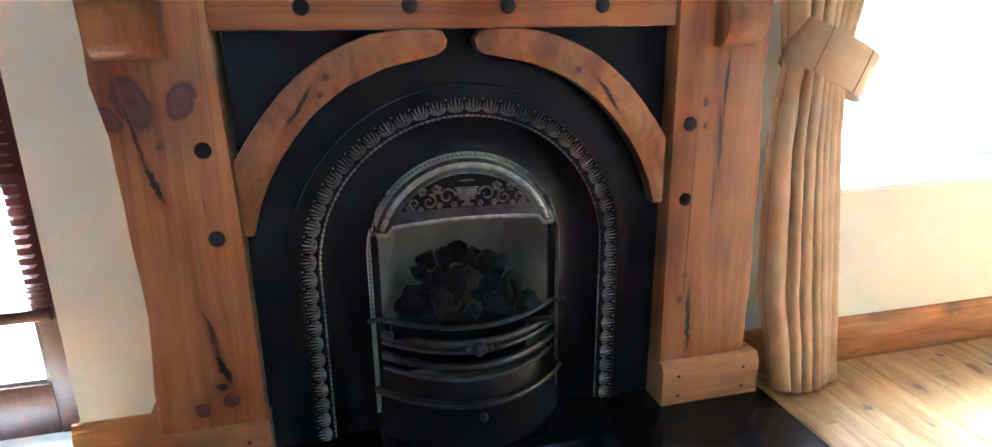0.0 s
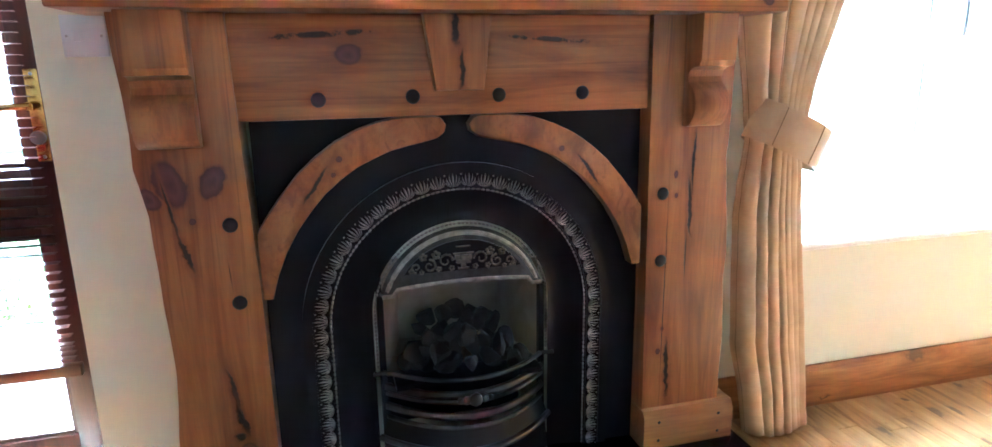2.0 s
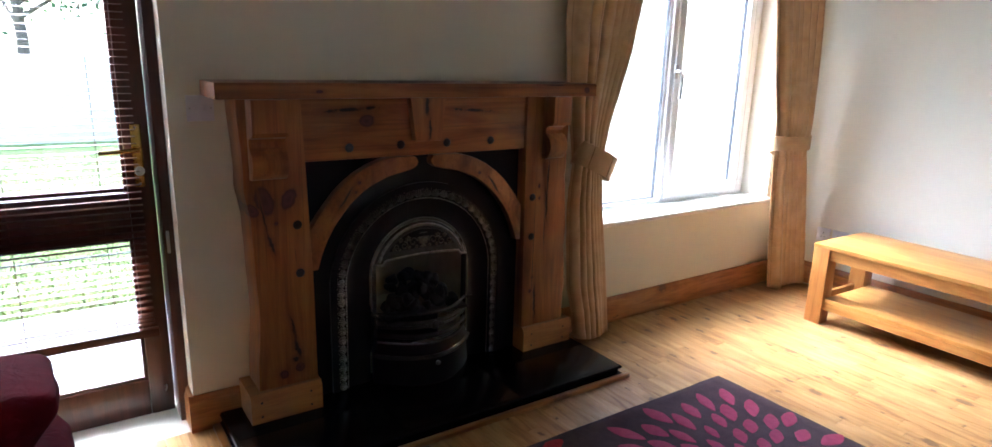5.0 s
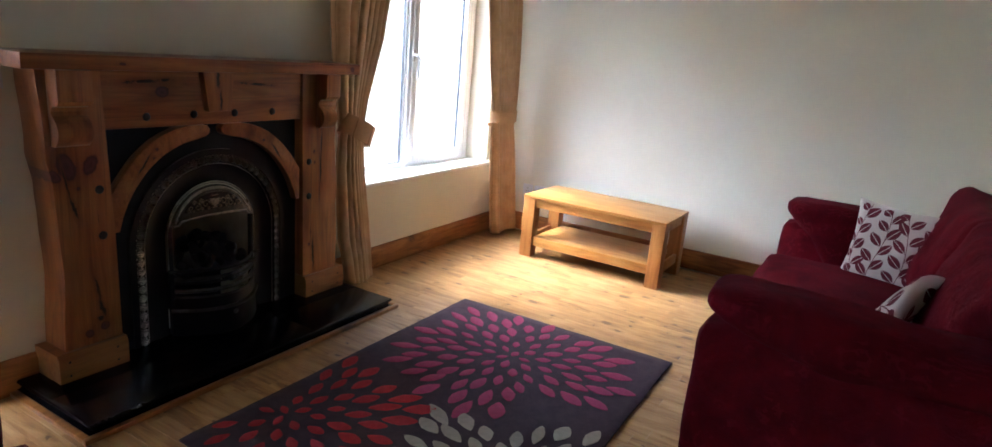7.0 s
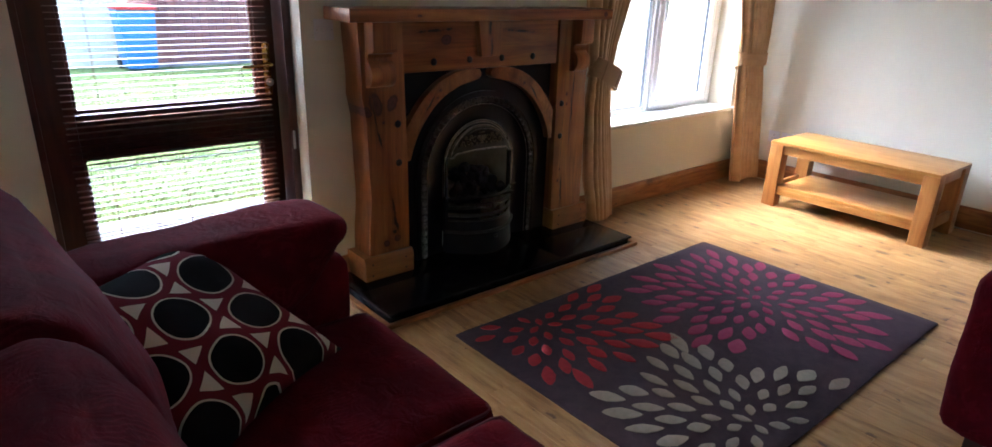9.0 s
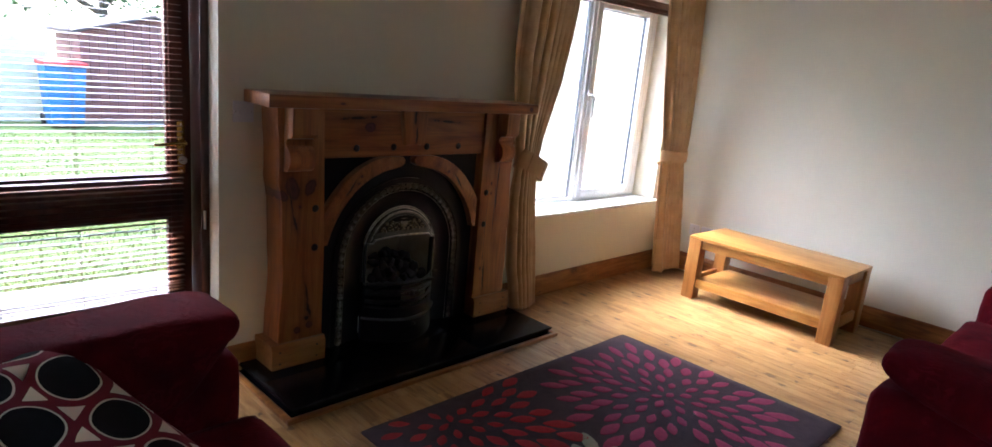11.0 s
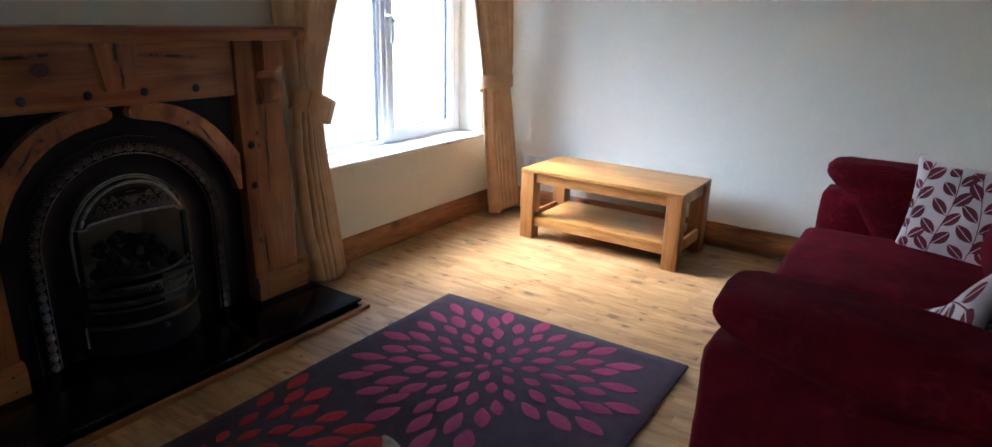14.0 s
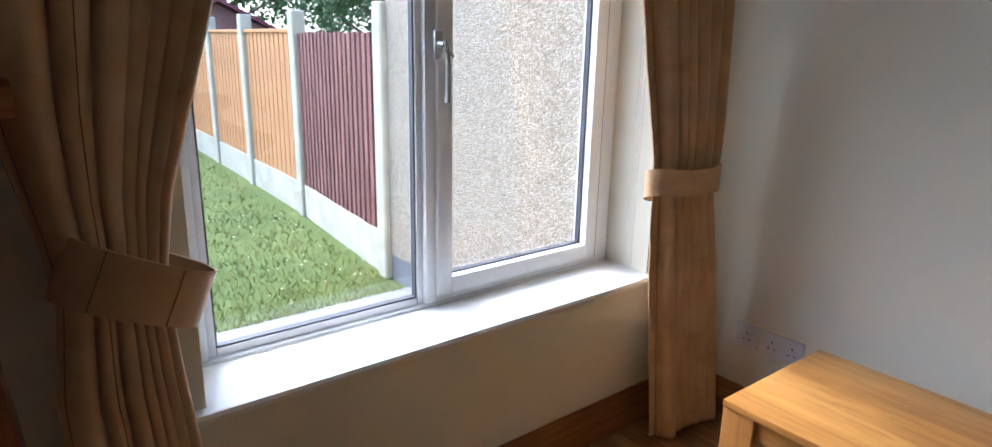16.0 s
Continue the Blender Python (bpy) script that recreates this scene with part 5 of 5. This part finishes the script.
def laid(centre, u, v):
    """A pose at centre whose x runs along u and whose z runs about along v."""
    x = Vector(u).normalized()
    y = Vector(v).cross(x).normalized()
    return Matrix.Translation(centre) @ Matrix((x, y, x.cross(y))).transposed().to_4x4()


pillow("scatter_cushion", laid((-1.73, -1.10, 0.61), (0.168, -0.264, -0.17), (0.287, 0.236, 0.03)), 0.50, M_DOTS, "black, cream and dark red circle-print cushion on the sofa", 0.13, 2)
pillow("scatter_cushion", laid((1.83, -2.605, 0.625), (-0.25, -0.93, -0.04), (0.02, -0.32, 0.95)), 0.42, M_EAR, "white cushion printed with dark red leaves leaning on the sofa arm", 0.12, 5, leafy=True)
pillow("scatter_cushion", laid((0.86, -2.625, 0.545), (0.45, -0.82, 0.26), (-0.8, -0.3, 0.32)), 0.46, M_EAR, "crumpled white cushion with dark red leaves lying on the sofa", 0.11, 9, 0.12, leafy=True)


# ---- outside ----
structure("ground", box(-60, 60, OUT + 1.62, 120, -0.9, -0.15), M_GRASS, "mown lawn", None)
structure("pavement", box(-12, 2.7, OUT, OUT + 1.62, -0.9, -0.135), M_PAVE, "concrete path along the house")
structure("ground", box(-60, 60, -60, SOUTH - 0.2, -0.9, -0.16), M_GRASS, "mown lawn", None)
structure("wall_garden", box(2.7, 5.2, OUT, 2.30, 0.02, 2.7), M_PEBBLE, "pebbledashed wall of the neighbouring extension", None)
structure("wall_garden", box(2.705, 5.2, OUT, 2.29, -0.16, 0.02), M_PLINTH, "grey painted plinth", None)

POSTS = [(2.72, 2.36), (2.90, 4.11), (2.98, 5.6), (3.05, 7.0), (3.12, 8.6), (3.2, 10.3)]


def grass_tufts():
    rnd = random.Random(3)
    V, F = [], []
    for _ in range(26000):
        x, y = rnd.uniform(-2.6, 3.0), OUT + 1.62 + 7.0 * rnd.random() ** 1.8
        if x > 2.66 + 0.06 * (y - 2.3):
            continue
        h, w, a = rnd.uniform(0.02, 0.055), rnd.uniform(0.003, 0.007), rnd.uniform(0, 6.28)
        lx, ly = rnd.gauss(0, 0.025), rnd.gauss(0, 0.025)
        i = len(V)
        V += [(x - w * math.cos(a), y - w * math.sin(a), -0.152), (x + w * math.cos(a), y + w * math.sin(a), -0.152), (x + lx, y + ly, -0.15 + h)]
        F.append((i, i + 1, i + 2))
    me = bpy.data.meshes.new("grass")
    me.from_pydata(V, [], F)
    me.materials.append(M_BLADE)
    tagged(new("grass", me), "short lawn grass blades", "grass", kind="stuff")
    V, F = [], []
    for _ in range(450):
        x, y = rnd.uniform(-2.0, 2.8), OUT + 1.9 + 6 * rnd.random() ** 1.5
        i, s = len(V), rnd.uniform(0.006, 0.011)
        V += [(x - s, y, -0.11), (x, y - s, -0.105), (x + s, y, -0.11), (x, y + s, -0.10), (x, y, -0.095)]
        F += [(i, i + 1, i + 4), (i + 1, i + 2, i + 4), (i + 2, i + 3, i + 4), (i + 3, i, i + 4)]
    me = bpy.data.meshes.new("clover")
    me.from_pydata(V, [], F)
    me.materials.append(M_CLOVER)
    tagged(new("clover", me), "small white clover flowers in the lawn", "flower", kind="stuff")


grass_tufts()


def fence(name, posts, top, kinds, label):
    f = thing(name, (posts[0][0], posts[0][1], -0.15), label=label, category="fence")
    o = Vector((posts[0][0], posts[0][1], 0))
    for i, (x, y) in enumerate(posts):
        p = bmesh.new()
        d = Vector((x, y, 0)) - o
        add_box(p, d.x - 0.055, d.x + 0.055, d.y - 0.055, d.y + 0.055, 0, top + 0.17, 0.01, 1)
        part("post", p, M_POST, f, "weathered concrete post")
        if i == len(posts) - 1:
            break
        a, b = d, Vector((*posts[i + 1], 0)) - o
        run = (b - a)
        L, ang = run.length, math.atan2(run.y, run.x)
        g = part("gravel_board", box(0.055, L - 0.055, -0.025, 0.025, 0.0, 0.28, 0.004, 1), M_POST, f, "concrete gravel board")
        g.matrix_basis = pose(*a, 0, 0, math.degrees(ang))
        red = kinds[i] == "r"
        n = int((L - 0.11) / (0.085 if red else 0.125))
        w = (L - 0.11) / n
        bd = bmesh.new()
        if red:
            add_box(bd, 0, w * 0.62, -0.022, 0.0, 0.28, top, 0.003, 1)
            add_box(bd, w * 0.5, w * 1.1, 0.001, 0.016, 0.28, top - 0.005)
        else:
            prism(bd, [(0, 0.003), (w * 1.01, -0.004), (w * 1.01, 0.010), (0, 0.016)], "z", 0.28, top)
        me = mesh_from(bd, "board", M_FENCE_R if red else M_FENCE_O)
        for k in range(n):
            s = new("board", me)
            s.parent = f
            q = a + run.normalized() * (0.055 + k * w)
            s.matrix_basis = pose(q.x, q.y, 0.006 * math.sin(k * 1.7), 0, 0, math.degrees(ang))
        if not red:
            r = part("rail", box(0.055, L - 0.055, -0.03, 0.03, top, top + 0.03, 0.004, 1), M_FENCE_O, f)
            r.matrix_basis = pose(*a, 0, 0, math.degrees(ang))
    return f


fence("fence", POSTS, 1.52, "rooooo", "orange and dark red boarded garden fence on concrete posts")
fence("fence", [(-2.25, 0.62), (-2.25, 2.95)], 1.5, "r", "dark red boarded garden fence between concrete posts")
structure("wall_garden", box(-6.5, 0.55, 10.4, 10.6, -0.15, 1.2), M_RENDERW, "low cream rendered garden wall", None)


def shed():
    s = thing("garden_shed", (1.9, 9.9, -0.15), label="dark red timber garden shed at the end of the lawn", category="shed")
    part("wall", prism(bmesh.new(), [(-1.0, 0.08), (1.2, 0.08), (1.2, 1.5), (0.1, 1.82), (-1.0, 1.5)], "y", 0.0, 1.6), M_FENCE_R, s)
    for k in range(17):
        x = -1.0 + k * 0.13
        t = min(1.5 + (x + 1.0) * 0.29, 1.5 + (1.2 - x) * 0.29)
        part("board", box(x, x + 0.118, -0.016, 0.0, 0.08, t, 0.002, 1), M_FENCE_R, s)
    for a, b in (((-1.12, 1.47), (0.1, 1.83)), ((0.1, 1.83), (1.32, 1.47))):
        part("roof", prism(bmesh.new(), [a, b, (b[0], b[1] + 0.04), (a[0], a[1] + 0.04)], "y", -0.12, 1.7), M_ROOF, s)
    part("base", box(-1.0, 1.2, 0, 1.6, 0, 0.08), M_PAVE, s)
    return s


shed()
bn = thing("wheelie_bin", (0.62, 9.85, -0.15), label="blue plastic wheelie bin beside the shed", category="bin")
part("body", prism(bmesh.new(), [(-0.22, 0.03), (0.22, 0.03), (0.28, 0.95), (-0.28, 0.95)], "y", -0.28, 0.28, 0.02), M_BLUE, bn)
part("lid", box(-0.3, 0.3, -0.33, 0.3, 0.95, 1.02, 0.02), M_REDP, bn, "red lid")
for h in (-1, 1):
    part("wheel", tube(bmesh.new(), [(h * 0.2, 0.26, 0.1), (h * 0.26, 0.26, 0.1)], 0.1, 16), M_SLOT, bn)

ph = thing("garden_playhouse", (5.2, 14.0, -0.15), label="small dark red roofed outbuilding behind the fence", category="outbuilding")
part("wall", prism(bmesh.new(), [(-1.2, 0.0), (1.2, 0.0), (1.2, 1.6), (0.0, 2.15), (-1.2, 1.6)], "y", 0.0, 2.0), M_FENCE_R, ph)
for a, b in (((-1.4, 1.52), (0.0, 2.2)), ((0.0, 2.2), (1.4, 1.52))):
    part("roof", prism(bmesh.new(), [a, b, (b[0], b[1] + 0.08), (a[0], a[1] + 0.08)], "y", -0.15, 2.1), M_ROOF_R, ph)


def tree(x, y, h, r, seed):
    t = thing("tree", (x, y, -0.15), label="leafy green tree beyond the garden", category="tree", group="trees beyond the garden")
    rnd = random.Random(seed)
    tr_ = bmesh.new()
    tube(tr_, [(0, 0, 0), (0.05, 0, h * 0.3), (0, 0.08, h * 0.6), (0.05, 0, h * 0.85)], lambda q: 0.16 * (1 - 0.75 * q), 8)
    ends = []
    for k in range(9):
        a = k * 2.4
        z = h * rnd.uniform(0.35, 0.7)
        e = Vector((r * 0.75 * math.cos(a), r * 0.75 * math.sin(a), z + h * 0.2))
        tube(tr_, [(0, 0, z), e * 0.5 + Vector((0, 0, z * 0.5)), e], lambda q: 0.06 * (1 - 0.8 * q), 6)
        ends.append(e)
    part("trunk", tr_, M_BARK, t)
    V, F = [], []
    for e in ends + [Vector((0, 0, h * 0.9)), Vector((0, 0, h * 0.75))]:
        for _ in range(420):
            d = Vector((rnd.gauss(0, 1), rnd.gauss(0, 1), rnd.gauss(0, 0.8)))
            p = e + d * r * 0.27
            u = Vector((rnd.gauss(0, 1), rnd.gauss(0, 1), rnd.gauss(0, 1))).normalized()
            w = u.cross(Vector((rnd.gauss(0, 1), rnd.gauss(0, 1), rnd.gauss(0, 1)))).normalized()
            s = rnd.uniform(0.05, 0.11)
            i = len(V)
            V += [p - u * s, p + w * s * 0.6, p + u * s, p - w * s * 0.6]
            F.append((i, i + 1, i + 2, i + 3))
    me = bpy.data.meshes.new("crown")
    me.from_pydata(V, [], F)
    me.materials.append(M_LEAF)
    c = new("crown", me)
    c.parent = t
    tagged(c, kind="stuff")
    return t


for x, y, h, r, s in ((7.2, 20.0, 4.6, 2.4, 1), (11.5, 22.0, 4.4, 2.6, 2), (-1.5, 16.5, 5.5, 2.6, 3), (3.2, 17.5, 5.0, 2.4, 4), (-6.5, 17.0, 5.6, 2.8, 5), (9.0, 14.0, 3.9, 1.8, 6)):
    tree(x, y, h, r, s)

# ---- rug ----
RX0, RX1, RY0, RY1 = -0.62, 1.165, -1.80, -0.590


def rug():
    cx, cy = (RX0 + RX1) / 2, (RY0 + RY1) / 2
    g = thing("rug", (cx, cy, 0), label="aubergine wool rug with pink, red and stone petal flowers", category="rug")
    b = soft_box(RX1 - RX0, RY1 - RY0, 0.011, 0.004, cuts=30, wrinkle=0.0, at=(0, 0, 0.0055))
    for v in b.verts:
        e = 0.004 * noise.noise(v.co * 9)
        if abs(v.co.x) > (RX1 - RX0) / 2 - 0.01:
            v.co.x += e
        if abs(v.co.y) > (RY1 - RY0) / 2 - 0.01:
            v.co.y += e
        if v.co.z > 0.006:
            v.co.z += 0.0006 * noise.noise(v.co * 25)
    part("rug_base", b, M_RUG, g, smooth=60)
    rnd = random.Random(7)
    meshes = {}

    def petal(L, W, m, key):
        if (L, W, key) not in meshes:
            bm = bmesh.new()
            n = 12
            ol = []
            for i in range(n):
                t = 2 * math.pi * i / n
                u = math.cos(t)
                ol.append((L / 2 * u, W / 2 * math.sin(t) * (1 + 0.12 * u) * (1 - 0.42 * abs(u) ** 1.5)))
            lo = [bm.verts.new((x, y, 0)) for x, y in ol]
            mi = [bm.verts.new((x, y, 0.0022)) for x, y in ol]
            hi = [bm.verts.new((x * 0.86, y * 0.8, 0.0038)) for x, y in ol]
            for i in range(n):
                j = (i + 1) % n
                bm.faces.new((lo[i], lo[j], mi[j], mi[i]))
                bm.faces.new((mi[i], mi[j], hi[j], hi[i]))
            bm.faces.new(hi)
            meshes[L, W, key] = mesh_from(bm, "petal", m, 60)
        return meshes[L, W, key]
    flowers = [((0.70, -1.165), M_PINK, "p"), ((-0.285, -0.745), M_RED, "r"), ((-0.17, -1.655), M_GREY, "g")]
    for fi, ((fx, fy), m, key) in enumerate(flowers):
        N = 94
        for i in range(N):
            q = (i + 0.7) / N
            r = 0.545 * q ** 0.60
            a = i * 2.399963 + fi + rnd.uniform(-0.04, 0.04)
            L = 0.050 + 0.100 * r / 0.545
            W = 0.034 + 0.032 * r / 0.545
            x, y = fx + r * math.cos(a), fy + r * math.sin(a)
            ex, ey = abs(math.cos(a)) * L / 2 + abs(math.sin(a)) * W / 2, abs(math.sin(a)) * L / 2 + abs(math.cos(a)) * W / 2
            if not (RX0 + ex * 0.95 < x < RX1 - ex * 0.95 and RY0 + ey * 0.95 < y < RY1 - ey * 0.95):
                continue
            near = [math.hypot(x - f2[0][0], y - f2[0][1]) for f2 in flowers]
            if fi and (near[0] < 0.60 or (fi == 1 and (near[2] < 0.5 or x > 0.2 or y < -1.14)) or (fi == 2 and near[1] < 0.5)):
                continue
            if fi == 0 and (near[1] < 0.44 or near[2] < 0.5 or (x < 0.42 and y < -1.38)):
                continue
            Lq, Wq = round(L, 2), round(W / 0.006) * 0.006
            o = new("petal", petal(Lq, Wq, m, key))
            o.parent = g
            jl, jw = rnd.uniform(0.86, 1.12), rnd.uniform(0.85, 1.12)
            o.matrix_basis = Matrix.Translation((x - cx, y - cy, 0.0105)) @ Matrix.Rotation(a + rnd.uniform(-0.1, 0.1), 4, "Z") @ Matrix.Diagonal((jl, jw, 1, 1))
    return g


rug()

# ---- floor staves ----
def staves():
    rnd = random.Random(21)
    W, lens = 0.0712, (0.30, 0.36, 0.43, 0.50, 0.58, 0.66)
    meshes = {}
    for L in lens:
        b = box(-W / 2 + 0.0004, W / 2 - 0.0004, 0.0004, L - 0.0004, -0.012, 0.0, 0.0008, 1)
        meshes[L] = mesh_from(b, "stave", M_STAVE, None)
    V, F, near = [], [], 0
    x = WEST + W / 2
    while x < EAST - W / 2 + 0.001:
        y = SOUTH - rnd.uniform(0, 0.5)
        while y < WALL:
            L = rnd.choice(lens)
            y1 = y + L
            inside = y > SOUTH and y1 < WALL
            under = x < -0.95 or y1 < -2.05 or (RX0 + 0.05 < x < RX1 - 0.05 and y > RY0 and y1 < RY1) or (abs(x) < 0.76 and y > -0.33)
            if inside and not under and near < 300:
                o = new("stave", meshes[L])
                o.parent = floor
                o.location = (x, y, 0)
                near += 1
            else:
                a, b = max(y, SOUTH) + 0.0004, min(y1, WALL) - 0.0004
                if b - a > 0.01:
                    i = len(V)
                    x0, x1 = x - W / 2 + 0.0004, x + W / 2 - 0.0004
                    V += [(x0, a, -0.012), (x1, a, -0.012), (x1, b, -0.012), (x0, b, -0.012), (x0, a, 0), (x1, a, 0), (x1, b, 0), (x0, b, 0)]
                    F += [tuple(i + k for k in q) for q in ((4, 5, 6, 7), (0, 1, 5, 4), (1, 2, 6, 5), (2, 3, 7, 6), (3, 0, 4, 7))]
            y = y1
        x += W
    me = bpy.data.meshes.new("staves")
    me.from_pydata(V, [], F)
    me.materials.append(M_STAVE_J)
    o = new("staves", me)
    o.parent = floor
    tagged(o, kind="stuff")


staves()
